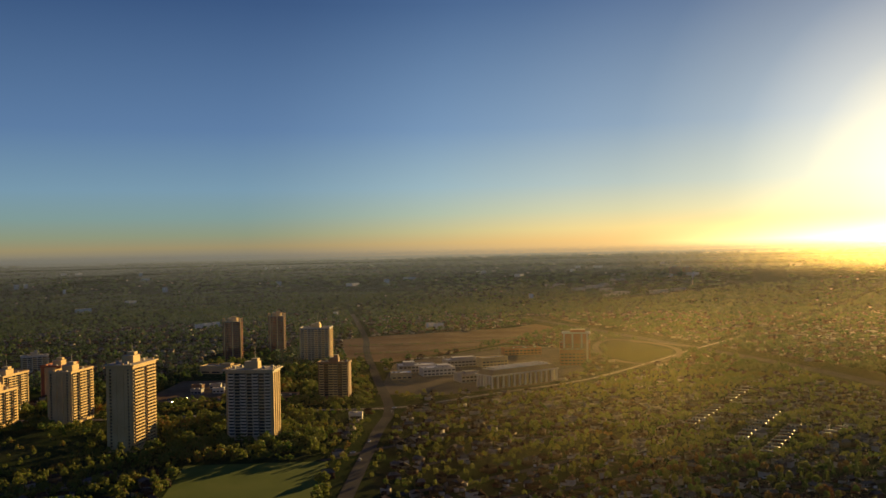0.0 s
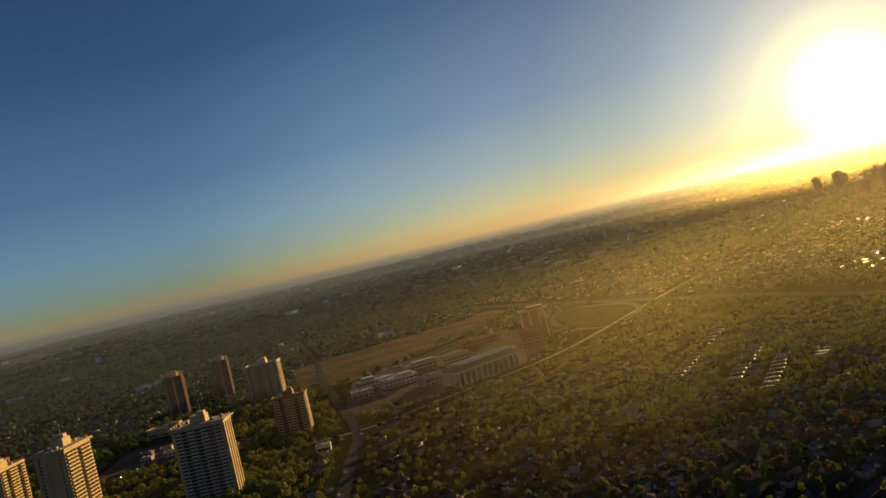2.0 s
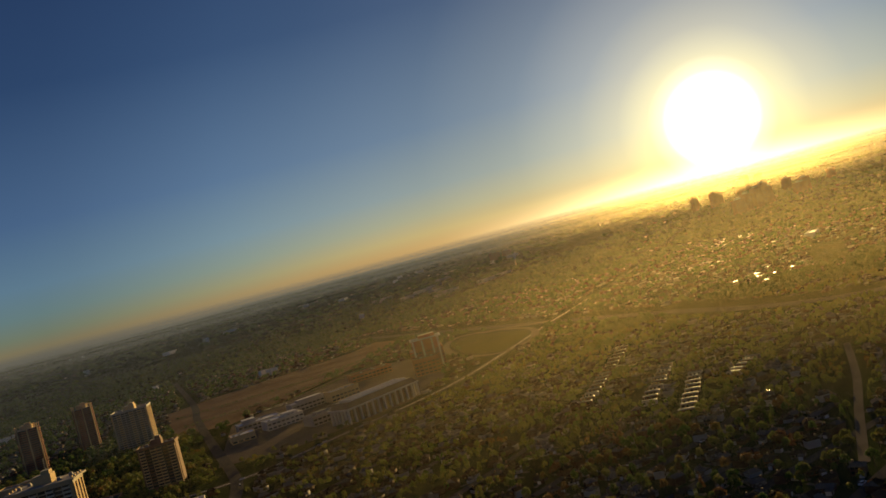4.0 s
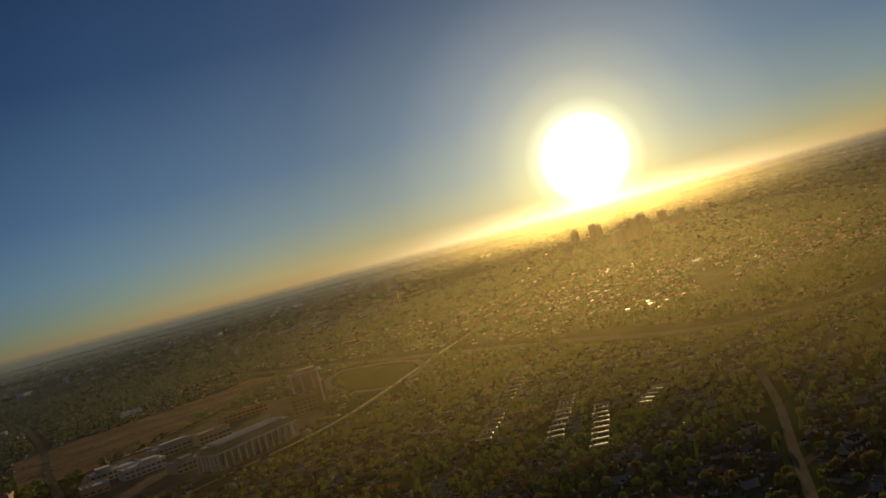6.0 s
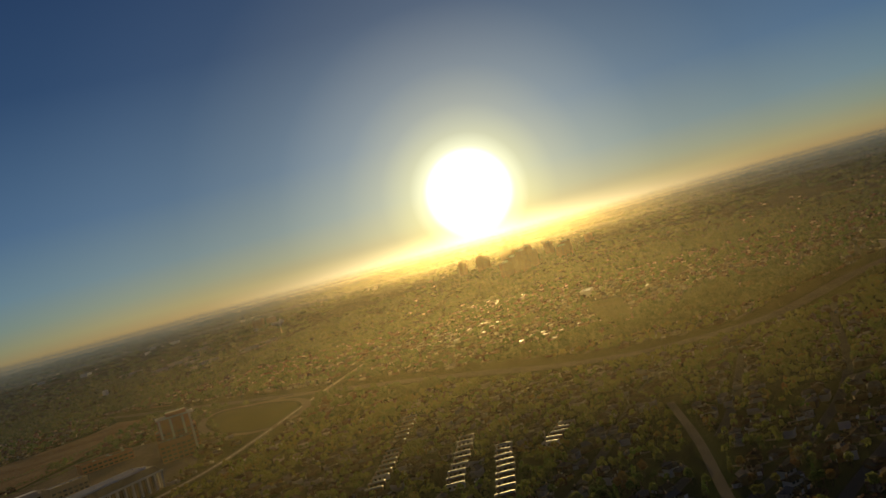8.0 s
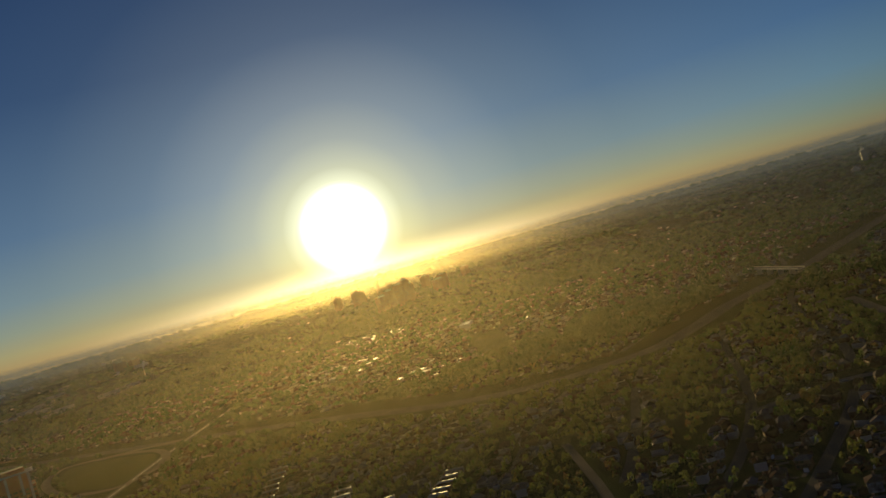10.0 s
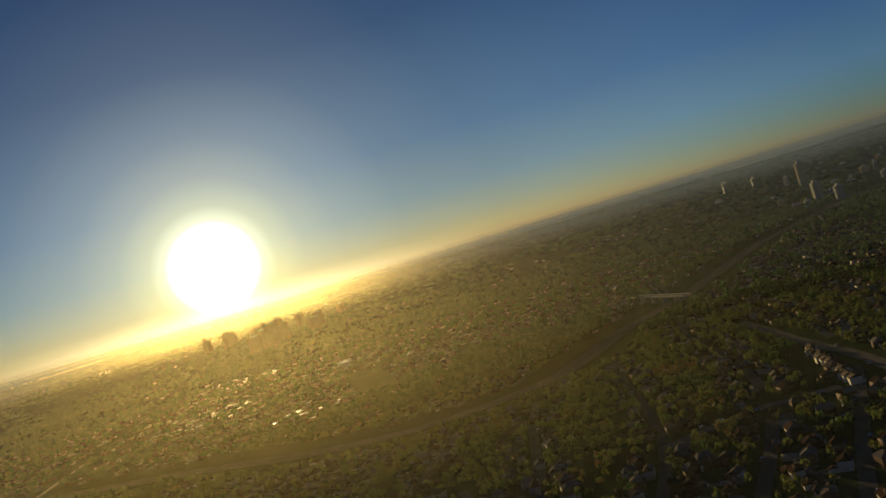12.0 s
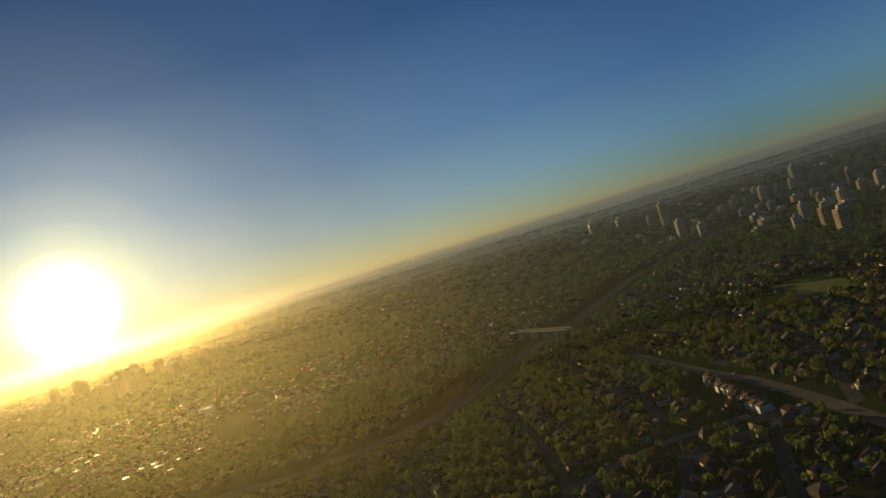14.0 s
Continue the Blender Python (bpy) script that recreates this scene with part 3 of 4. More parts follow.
def colonnade_hall(x, y, turn):
    """Long white hall: columns all along the front, deep roof, raised second roof."""
    t = thing("colonnade_hall", "long white campus hall with tall columns and a broad flat roof", "building", pose(x, y, 0, 0, 0, turn))
    w, d, h = 96, 26, 14
    s = Shape()
    s.box(0, 2.5, 0, w - 6, d - 6, h - 1, 0)
    part("body", s.mesh("body", [BROWN_BRICK]), t)
    s = Shape()
    s.box(0, 0, h - 1, w + 2, d + 2, 1.6, 0, 1)
    part("roof_slab", s.mesh("roof_slab", [WHITE_RENDER, ROOF_GRAVEL]), t, "white slab over the columns")
    s = Shape()
    s.box(0, 0, h + 0.6, w - 1, d - 1, 5.0, 0, 1, scale=0.9)
    part("roof", s.mesh("roof", [BROWN_ROOF, ROOF_GRAVEL]), t, "sloping brown roof band")
    s = Shape()
    for a, b, c, e in ((0, -8, w * 0.78, 1.3), (0, 8, w * 0.78, 1.3), (-w * 0.39, 0, 1.3, 14.7), (w * 0.39, 0, 1.3, 14.7), (0, 0, w * 0.76, 1.1)):
        s.box(a, b, h + 5.6, c, e, 1.6)
    part("roof_frame", s.mesh("roof_frame", [WHITE_ROOF]), t, "raised white frame on the roof")
    cs = Shape()
    cs.box(0, 0, 0, 1.9, 1.9, h - 1)
    col = cs.mesh("column", [WHITE_RENDER])
    for i in range(13):
        part("column", col, t, at=pose(-w / 2 + 1 + i * (w - 2) / 12, -d / 2 + 0.6, 0))
    for i in range(1, 6):
        for sx in (-1, 1):
            part("column", col, t, at=pose(sx * (w / 2 - 1), -d / 2 + 0.6 + i * (d - 1.2) / 5, 0))
    pane = window_mesh(5.4, 3.6)
    for i in range(12):
        for k in range(3):
            part("window", pane, t, at=pose(-w / 2 + 1 + (i + 0.5) * (w - 2) / 12, -d / 2 + 5.45, 1 + k * 4.4))
    ps = Shape()
    ps.box(0, 0, 0, 9, 5.2, 0.35)
    pm = ps.mesh("roof_light", [DARK_STEEL])
    for i in range(6):
        for sy in (-1, 1):
            part("roof_light", pm, t, "dark roof light panel", at=pose(-30 + i * 12, sy * 4.2, h + 5.6))
    return t


colonnade_hall(80, 1013, 36)


def campus_block(label, x, y, turn, w, d, h, wall, roof, steps=(), group="campus buildings"):
    """Low flat-roofed block with parapet, window bands and roof plant; steps are raised storeys (fx, fy, fw, fd, height)."""
    t = thing("campus_building", label, "building", pose(x, y, float(lie(x, y)), 0, 0, turn), group)
    s = Shape()
    s.box(0, 0, 0, w, d, h, 0, 1)
    part("body", s.mesh("body", [wall, roof]), t)
    s = Shape()
    for a, b, c, e in ((0, -d / 2, w + 0.6, 0.6), (0, d / 2, w + 0.6, 0.6), (-w / 2, 0, 0.6, d - 0.6), (w / 2, 0, 0.6, d - 0.6)):
        s.box(a, b, h - 0.2, c, e, 1.1)
    part("parapet", s.mesh("parapet", [wall]), t)
    for fx, fy, fw, fd, fh in steps:
        s = Shape()
        s.box(fx * w, fy * d, h, fw * w, fd * d, fh, 0, 1)
        part("upper_storey", s.mesh("upper_storey", [wall, roof]), t)
    n = max(2, int(w / 5)) if group == "campus buildings" else 3
    pane = window_mesh(w / n * 0.7, 1.7)
    for k in range(max(1, int(h / 4)) if group == "campus buildings" else 1):
        for i in range(n):
            part("window", pane, t, at=pose(-w / 2 + (i + 0.5) * w / n, -d / 2 - 0.02, 1.2 + k * 4))
    s = Shape()
    s.box(0, 0, 0, 2.6, 2.0, 1.4)
    unit = s.mesh("roof_plant", [GREY_PANEL])
    for k in range(4 if group == "campus buildings" else 2):
        part("roof_plant", unit, t, "grey roof ventilator", at=pose(rng.uniform(-0.4, 0.4) * w, rng.uniform(-0.35, 0.35) * d, h))
    return t


brick = campus_block("tall red brick campus block with stepped wings", 173, 1214, -8, 40, 30, 24, RED_BRICK, ROOF_GRAVEL, [(0.0, 0.1, 0.8, 0.7, 12), (0.1, 0.1, 0.5, 0.5, 17)])
s = Shape()
s.box(0, 0, 0, 2.2, 0.9, 36)
strip = s.mesh("stair_strip", [WHITE_RENDER])
for fx in (-14, -3, 9, 16):
    part("stair_strip", strip, brick, "white upright stair strip", at=pose(fx, -15.5, 0))
s = Shape()
for a, b, c, e in ((2, -8, 38, 1.2), (2, 14, 38, 1.2), (-16, 3, 1.2, 21), (20, 3, 1.2, 21), (2, 3, 36, 1.0)):
    s.box(a, b, 36, c, e, 1.6)
part("roof_frame", s.mesh("roof_frame", [WHITE_ROOF]), brick, "raised white frame on the roof")
campus_block("low red brick foot of the campus tower", 163, 1171, -8, 30, 20, 19, RED_BRICK, BROWN_ROOF)
campus_block("red brick campus wing with a flat roof", 108, 1296, 9, 54, 22, 9, RED_BRICK, SOIL)
campus_block("grey campus block with a flat slate roof", 27, 1041, 22, 30, 24, 9, GREY_PANEL, DARK_ROOF, [(0, 0.1, 0.4, 0.4, 2.5)])
campus_block("low white campus building with bright roof", -11, 1101, 17, 40, 22, 9, WHITE_RENDER, WHITE_ROOF, [(0.2, 0, 0.4, 0.5, 3)])
campus_block("grey campus workshop with bright roofs", -37, 1137, 9, 46, 26, 8, GREY_PANEL, WHITE_ROOF, [(-0.2, 0.1, 0.3, 0.5, 4)])
campus_block("pale campus block beside the cross road", -53, 1074, 8, 24, 22, 7, BEIGE, WHITE_ROOF)
campus_block("long campus hall with white membrane roof", 22, 1178, 20, 50, 18, 9, GREY_PANEL, WHITE_ROOF, [(0, 0, 0.6, 0.5, 3)])
campus_block("beige teaching block with flat roof", 60, 1173, 22, 36, 18, 11, BEIGE, ROOF_GRAVEL)
campus_block("low beige shop building with a flat roof", -209, 960, -11, 36, 20, 7, BEIGE, ROOF_GRAVEL)
campus_block("brown low parking deck", -174, 940, -2, 40, 26, 4, BROWN_BRICK, ASPHALT)
campus_block("small white kiosk building beside the crossing", -82, 820, 1, 12, 9, 5, WHITE_RENDER, WHITE_ROOF)

# factory strip far off, with a steaming chimney
for i, (fx, fy, fw, fd) in enumerate(((480, 2614, 49, 22), (521, 2686, 58, 23), (635, 2692, 65, 19), (701, 2753, 82, 16), (503, 2813, 38, 25), (485, 2927, 56, 28), (541, 3012, 54, 25), (426, 2855, 44, 29), (366, 3006, 65, 28), (617, 3186, 76, 25), (689, 3370, 73, 29))):
    campus_block("long low factory shed with bright metal roof", fx, fy, 38, fw, fd, 7 + i % 3, GREY_PANEL, WHITE_ROOF, (), "factory sheds")
# pale buildings scattered through the further suburbs
for i, (fx, fy, fw) in enumerate(((-1474, 3130, 17), (-1460, 3169, 13), (-1569, 3750, 18), (-1518, 3777, 22), (-1233, 2948, 8), (-1226, 3673, 12), (-1144, 3481, 27), (-911, 2638, 28), (-931, 3028, 15), (-589, 3238, 16), (-325, 4128, 18),
                                  (-323, 3212, 44), (-778, 3985, 10), (-727, 3974, 10), (-953, 2396, 35), (-258, 2152, 9), (-207, 3277, 16), (-130, 3428, 43), (151, 3652, 36), (516, 3638, 22), (641, 3784, 33), (965, 3873, 79),
                                  (907, 3314, 50), (287, 3472, 39), (-29, 1770, 13), (-13, 1752, 17), (246, 2577, 10), (1379, 3556, 61), (-502, 1857, 16), (-492, 1882, 14), (-480, 1907, 12), (818, 3280, 20), (562, 3806, 18))):
    tall = 16 if fw < 18 and fy > 2400 else 9
    campus_block("white block with a bright flat roof among far trees", fx, fy, 30 + 11 * (i % 4), fw, 0.5 * fw + 4, tall, TRIM, WHITE_ROOF, (), "far pale buildings")
campus_block("low beige shopping hall with a dark flat roof", -288, 1160, -13, 44, 24, 9, BEIGE, DARK_ROOF, [(0.2, 0.1, 0.3, 0.4, 3)], "shops")
campus_block("white hall at the edge of a meadow", 874, 1454, 47, 46, 16, 8, WHITE_RENDER, WHITE_ROOF, (), "meadow halls")
for i, (fx, fy, mt, rf) in enumerate(((-270, 985, GREY_PANEL, DARK_ROOF), (-248, 990, WHITE_RENDER, RED_BRICK), (-242, 1016, WHITE_RENDER, WHITE_ROOF), (-278, 1017, BROWN_BRICK, DARK_ROOF), (-259, 1022, GREY_PANEL, RED_BRICK), (-230, 1001, BROWN_BRICK, RED_BRICK))):
    campus_block("small market building with a coloured roof" if rf is RED_BRICK else "small market building with a plain roof", fx, fy, 12 * (i % 3) - 8, 12, 8, 5, mt, rf, (), "market buildings")
t = thing("chimney", "factory chimney with a small white steam plume", "chimney", pose(798, 2917, float(lie(798, 2917))))
s = Shape()
s.prism([(1.6 * math.cos(a * math.pi / 4), 1.6 * math.sin(a * math.pi / 4)) for a in range(8)], 0, 22, 0, scale=0.7)
part("stack", s.mesh("stack", [CONCRETE]), t)
bm = bmesh.new()
for k in range(7):
    bmesh.ops.create_icosphere(bm, subdivisions=1, radius=1.6 + 0.5 * k, matrix=pose(rng.uniform(-1, 1) + k * 0.7, rng.uniform(-1, 1), 22 + 3.2 * k))
for v in bm.verts:
    v.co += Vector(rng.uniform(-0.5, 0.5, 3))
me = bpy.data.meshes.new("plume")
bm.to_mesh(me)
me.materials.append(STEAM)
part("plume", me, t, "white steam plume")


def city_tower(label, x, y, turn, w, d, h, wall, crown=0, group="downtown towers"):
    """A far tower: body, ledges floor group by floor group, window bands on every face, roof box."""
    t = thing("city_tower", label, "tower block", pose(x, y, float(lie(x, y)) - 1 if group == "backlit towers" else 0, 0, 0, turn), group)
    s = Shape()
    ring = []
    for q, (span, deep) in enumerate(((w, d), (d, w), (w, d), (d, w))):
        bays, c, e = max(3, int(span / 3.4)), (1, 0, -1, 0)[q], (0, 1, 0, -1)[q]
        for i in range(bays):
            for f, out in ((i, 0.4), (i + 0.34, 0.4), (i + 0.34, 0.0), (i + 1, 0.0)):
                u, v = -span / 2 + span / bays * f, -deep / 2 - out
                ring.append((c * u - e * v, e * u + c * v))
    s.prism(ring, 0, h, 0, 1)
    part("body", s.mesh("body", [wall, ROOF_GRAVEL]), t)
    s = Shape()
    s.box(0, 0, h, w * 0.5, d * 0.5, 3 + h * 0.04)
    if crown:
        s.box(0, 0, h, w * 0.2, d * 0.2, 3 + crown, scale=0.4)
    part("roof_box", s.mesh("roof_box", [GREY_PANEL]), t)
    n = max(3, int(h / 3.3)) if group == "downtown towers" else 6
    s = Shape()
    s.box(0, 0, 0, w + 0.16, d + 0.16, h / n * 0.55)
    band = s.mesh("glazing", [GLASS])
    for k in range(n if group == "downtown towers" else 0):
        part("glazing", band, t, at=pose(0, 0, 1.4 + k * (h - 2) / n))
    return t


PALETTE = {"p": (CONCRETE, "pale concrete"), "b": (BEIGE, "beige"), "r": (BROWN_BRICK, "brown brick"), "g": (GREY_PANEL, "grey"), "w": (WHITE_RENDER, "white"), "d": (DARK_STEEL, "dark glazed")}
for x, y, w, h, tone, what in ((2759, 1819, 32, 72, "d", "slender"), (2558, 1742, 55, 33, "w", "stepped"), (2746, 1716, 21, 62, "d", "slender"), (2571, 1531, 19, 45, "g", "narrow"), (2523, 1506, 72, 15, "r", "low"),
                            (2429, 1419, 37, 74, "b", "tall"), (2740, 1494, 50, 25, "b", "wide"), (1909, 1161, 28, 38, "g", "glassy"), (1834, 1152, 21, 12, "w", "low"), (1821, 1080, 43, 25, "g", "wide"),
                            (2398, 1249, 35, 25, "b", "stocky"), (2401, 1222, 16, 28, "g", "narrow"), (2380, 1181, 16, 27, "g", "narrow"), (2439, 1152, 49, 42, "b", "broad"), (2417, 1109, 19, 35, "g", "narrow"), (3013, 1263, 27, 37, "w", "slender"),
                            (2599, 1109, 35, 67, "g", "tall"), (2556, 1111, 23, 38, "p", "slim"), (3031, 1146, 24, 42, "w", "slender"), (1549, 808, 19, 26, "p", "pale"), (1344, 724, 19, 26, "b", "sunlit"), (1223, 673, 24, 27, "b", "sunlit"),
                            (2112, 865, 16, 37, "r", "narrow"), (1966, 812, 31, 17, "b", "stocky"), (1901, 767, 21, 26, "p", "pale"), (2238, 1098, 60, 12, "b", "low"), (2120, 1099, 34, 16, "g", "mid-rise"), (2059, 1016, 30, 18, "g", "mid-rise"),
                            (2670, 1648, 72, 11, "w", "low"), (2522, 1367, 86, 10, "w", "low"), (2686, 1252, 27, 37, "g", "mid-rise"), (2804, 1177, 30, 32, "p", "mid-rise"), (2601, 1299, 28, 24, "p", "mid-rise"), (2720, 1327, 24, 31, "r", "mid-rise"),
                            (1424, 784, 22, 18, "w", "mid-rise"), (1669, 778, 23, 25, "p", "mid-rise"), (2835, 1476, 26, 33, "p", "mid-rise"), (2923, 1364, 22, 38, "w", "slender")):
    mt, tone_name = PALETTE[tone]
    city_tower(f"{what} {tone_name} city building in the hazy downtown", x, y, -50 + rng.uniform(-4, 4), w * (0.58 if w < 40 else 0.38), w * (0.48 if h > w else 0.26), h * 1.05, mt, 8 if tone == "d" else 0)
count = 0
while count < 54:
    x, y = rng.uniform(1500, 2900), rng.uniform(700, 2100)
    if not bool(inside(x, y, DOWNTOWN)) or bool(near_line(x, y, VALLEY, 70)):
        continue
    count += 1
    mt, tone_name = PALETTE["pbrgwb"[count % 6]]
    w = rng.uniform(11, 30)
    city_tower(f"low {tone_name} city block among trees below the towers", x, y, -50 + rng.uniform(-6, 6), w, w * 0.5, rng.uniform(6, 17), mt)
for x, y, w, d, h, turn in ((1345, 2470, 34, 18, 44, 12), (1384, 2490, 28, 18, 52, 24), (1432, 2512, 30, 20, 60, 20), (1466, 2532, 26, 18, 66, 16), (1500, 2560, 22, 18, 50, 24), (1540, 2950, 28, 20, 52, 20), (1566, 2962, 18, 16, 44, 20),
                            (1498, 3010, 20, 18, 50, 14), (1600, 2549, 46, 20, 36, 22), (1636, 2580, 34, 18, 44, 22), (1690, 2753, 24, 20, 42, 18), (1735, 3110, 34, 20, 50, 20), (1772, 3125, 20, 18, 62, 20), (1800, 3060, 26, 18, 34, 20),
                            (844, 3322, 34, 20, 34, 20), (891, 3326, 28, 20, 30, 20), (1860, 2760, 24, 18, 30, 20), (1905, 3250, 22, 18, 46, 20)):
    city_tower("dark backlit apartment block in golden haze", x, y, turn, w, d, h, BROWN_BRICK, 4 if h > 45 else 0, "backlit towers")
for az, dist, w, h in ((42.7, 4450, 26, 87), (43.2, 4450, 23, 95), (43.9, 4450, 19, 93), (44.2, 4450, 19, 92), (44.6, 4450, 22, 88), (40.0, 4450, 69, 67), (39.3, 4450, 45, 62), (13.5, 4450, 52, 39), (14.0, 4450, 42, 42), (14.4, 4450, 37, 39), (16.3, 4450, 59, 46), (16.8, 4450, 29, 48), (19.4, 4450, 10, 71),
                        (7.6, 4450, 22, 56), (-13.1, 4146, 29, 29), (-20.7, 3776, 37, 19), (-19.9, 3823, 27, 22)):
    a = radians(az)
    city_tower("far grey apartment block dim in the haze", 60 + dist * math.sin(a), 200 + dist * math.cos(a), -az, w, 26, h, GREY_PANEL, 0, "far towers")


# ---- bridge over the valley ----
t = thing("road_bridge", "pale concrete road bridge over the motorway", "bridge", pose(903, 910, 0, 0, 0, 58.3))
s = Shape()
s.box(0, 0, 6.8, 130, 8, 0.8, 0, 1)
part("deck", s.mesh("deck", [CONCRETE, PALE_ROAD]), t)
s = Shape()
s.box(0, 0, 7.6, 130, 0.4, 0.9)
rail = s.mesh("parapet", [CONCRETE])
for sy in (-1, 1):
    part("parapet", rail, t, at=pose(0, sy * 3.8, 0))
s = Shape()
s.box(0, 0, 0, 1.6, 6, 6.8)
pier = s.mesh("pier", [CONCRETE])
for i in range(4):
    part("pier", pier, t, at=pose(-42 + i * 28, 0, 0))

# ---- houses ----
spots = []
for k, line in enumerate(STREETS):
    pts = np.array(line)
    seg = np.diff(pts, axis=0)
    length = np.concatenate([[0], np.cumsum(np.hypot(seg[:, 0], seg[:, 1]))])
    at = np.arange(8, length[-1], 10.5)
    x, y = np.interp(at, length, pts[:, 0]), np.interp(at, length, pts[:, 1])
    th = np.arctan2(np.interp(at, length[:-1], seg[:, 1]), np.interp(at, length[:-1], seg[:, 0]))
    for side in (-1, 1):
        px, py = x - side * np.sin(th) * 10.8, y + side * np.cos(th) * 10.8
        spots.append(np.stack([px, py, th + (math.pi if side > 0 else 0)], 1))
spots = np.concatenate(spots)
spots[:, :2] += rng.normal(0, 4.2, (len(spots), 2))
ok = ~(keep_out(spots[:, 0], spots[:, 1], 7) | inside(spots[:, 0], spots[:, 1], TOWERS_GROUND) | inside(spots[:, 0], spots[:, 1], DOWNTOWN))
ok &= np.hypot(spots[:, 0] - 100, spots[:, 1] - 450) < 1650
ok &= rng.random(len(spots)) < np.where((spots[:, 1] < 900) & (spots[:, 0] > -50), 0.92, 0.55)
spots = spots[ok]
spots[:, 2] += rng.choice([0, 0, 0, math.pi / 2], len(spots)) + rng.normal(0, 0.3, len(spots))
close = inside(spots[:, 0], spots[:, 1], [(-63, 498), (-51, 874), (66, 955), (317, 960), (425, 780), (568, 755), (657, 721), (584, 531), (411, 436), (188, 463)])
order = np.argsort(np.hypot(spots[:, 0] - 200, spots[:, 1] - 480) + np.where(close, 0, 9000))
HOUSES = spots[order[:260]]
REST = spots[order[260:]]


def gable(shape, w, d, z, rise, over, slot, hip=0.0):
    a, b, r = w / 2 + over, d / 2 + over, w / 2 + over - hip
    lo = [(-a, -b, z), (a, -b, z), (a, b, z), (-a, b, z)]
    hi = [(-r, 0, z + rise), (r, 0, z + rise)]
    shape.poly([lo[0], lo[1], hi[1], hi[0]], slot)
    shape.poly([lo[2], lo[3], hi[0], hi[1]], slot)
    shape.poly([lo[1], lo[2], hi[1]], slot)
    shape.poly([lo[3], lo[0], hi[0]], slot)
    shape.poly(lo[::-1], slot)


def house(w, d, storeys, hip):
    """A detached house: walls, roof, garage wing, chimney, door, windows."""
    t = thing("house", "brick family house with pitched shingle roof among trees", "house", pose(0, 0, 0), "suburban houses")
    h = 2.4 * storeys
    s = Shape()
    s.box(0, 0, 0, w, d, h)
    part("wall", s.mesh("wall", [HOUSE_WALL]), t)
    s = Shape()
    gable(s, w, d, h, d * 0.3, 0.5, 0, hip)
    roof = part("roof", s.mesh("roof", [SHINGLE]), t)
    s = Shape()
    s.box(w * 0.34, -d / 2 - 1.9, 0, w * 0.42, 3.8, 2.3)
    garage = part("garage", s.mesh("garage", [HOUSE_WALL]), t)
    s = Shape()
    gable(s, w * 0.42, 3.8, 0, 1.2, 0.3, 0, 1.0)
    part("garage_roof", s.mesh("garage_roof", [SHINGLE]), garage, at=pose(w * 0.34, -d / 2 - 1.9, 2.3))
    s = Shape()
    s.box(w * 0.34, -d / 2 - 3.82, 0.1, w * 0.34, 0.12, 2.0)
    part("garage_door", s.mesh("garage_door", [TRIM]), garage, "white garage door")
    s = Shape()
    s.box(-w * 0.3, d * 0.12, h, 0.9, 0.9, d * 0.3 + 0.9)
    part("chimney", s.mesh("chimney", [BROWN_BRICK]), roof)
    pane = window_mesh(1.6, 1.3)
    for k in range(storeys):
        for fx in (-0.3, 0.02):
            part("window", pane, t, at=pose(fx * w, -d / 2 - 0.02, 0.9 + 2.5 * k))
    s = Shape()
    s.box(w * 0.34, -d / 2 - 6.9, 0.02, w * 0.36, 6, 0.14)
    part("driveway", s.mesh("driveway", [PALE_ROAD]), t, "pale paved driveway")
    return t


KINDS = [house(7.2, 5.8, 1, 1.9), house(7.4, 6, 2, 2.2), house(6.6, 5.8, 2, 0.0), house(7.8, 5.6, 1, 0.0), house(7, 6, 2, 2.6)]
for i, (x, y, th) in enumerate(HOUSES):
    m = pose(x, y, 0, 0, 0, math.degrees(th)) @ Matrix.Diagonal((0.86, 0.86, 0.8, 1))
    if i < len(KINDS):
        KINDS[i].matrix_basis = m
    else:
        copy_thing(KINDS[int(rng.integers(len(KINDS)))], pose(x, y, 0, 0, 0, math.degrees(th)))


def template(build):
    s = Shape()
    build(s)
    tri, slot = [], []
    for f, m in zip(s.f, s.m):
        for k in range(1, len(f) - 1):
            tri.append((f[0], f[k], f[k + 1]))
            slot.append(m)
    return np.array(s.v, float), np.array(tri), np.array(slot)


def plain_house(s):
    s.box(0, 0, 0, 8.6, 7, 3.9, 0)
    gable(s, 8.6, 7, 3.9, 2.1, 0.5, 1, 2.2)
    s.box(2.7, -4.9, 0, 3.6, 3.6, 2.4, 0, 1)


hv, hf, hs = template(plain_house)
# further suburbs, thinning out
far = rng.uniform(-1, 1, (5200, 2)) * 4300 + [200, 400]
far = np.floor(far / 26) * 26 + rng.normal(0, 3, far.shape)
fr = np.hypot(far[:, 0] - 100, far[:, 1] - 450)
block = np.sin(far[:, 0] / 210 + 1.3 * np.sin(far[:, 1] / 340)) + np.sin(far[:, 1] / 260 + 1.1 * np.sin(far[:, 0] / 300))
okf = (fr > 1650) & (fr < 4300) & (block > -0.5) & ~keep_out(far[:, 0], far[:, 1], 10) & (far[:, 1] > -1500)
far = far[okf]
places = np.concatenate([REST[:, :2], far])
turns = np.concatenate([REST[:, 2], rng.choice([0.42, 1.99, 0.2, 1.2], len(far))])
pl = np.concatenate([places, lie(places[:, 0], places[:, 1])[:, None]], 1)
sc = np.stack([rng.uniform(0.62, 0.98, len(pl)), rng.uniform(0.62, 0.98, len(pl)), rng.uniform(0.7, 1.05, len(pl))], 1)
v, f = scatter(hv, hf, pl, sc, turns)
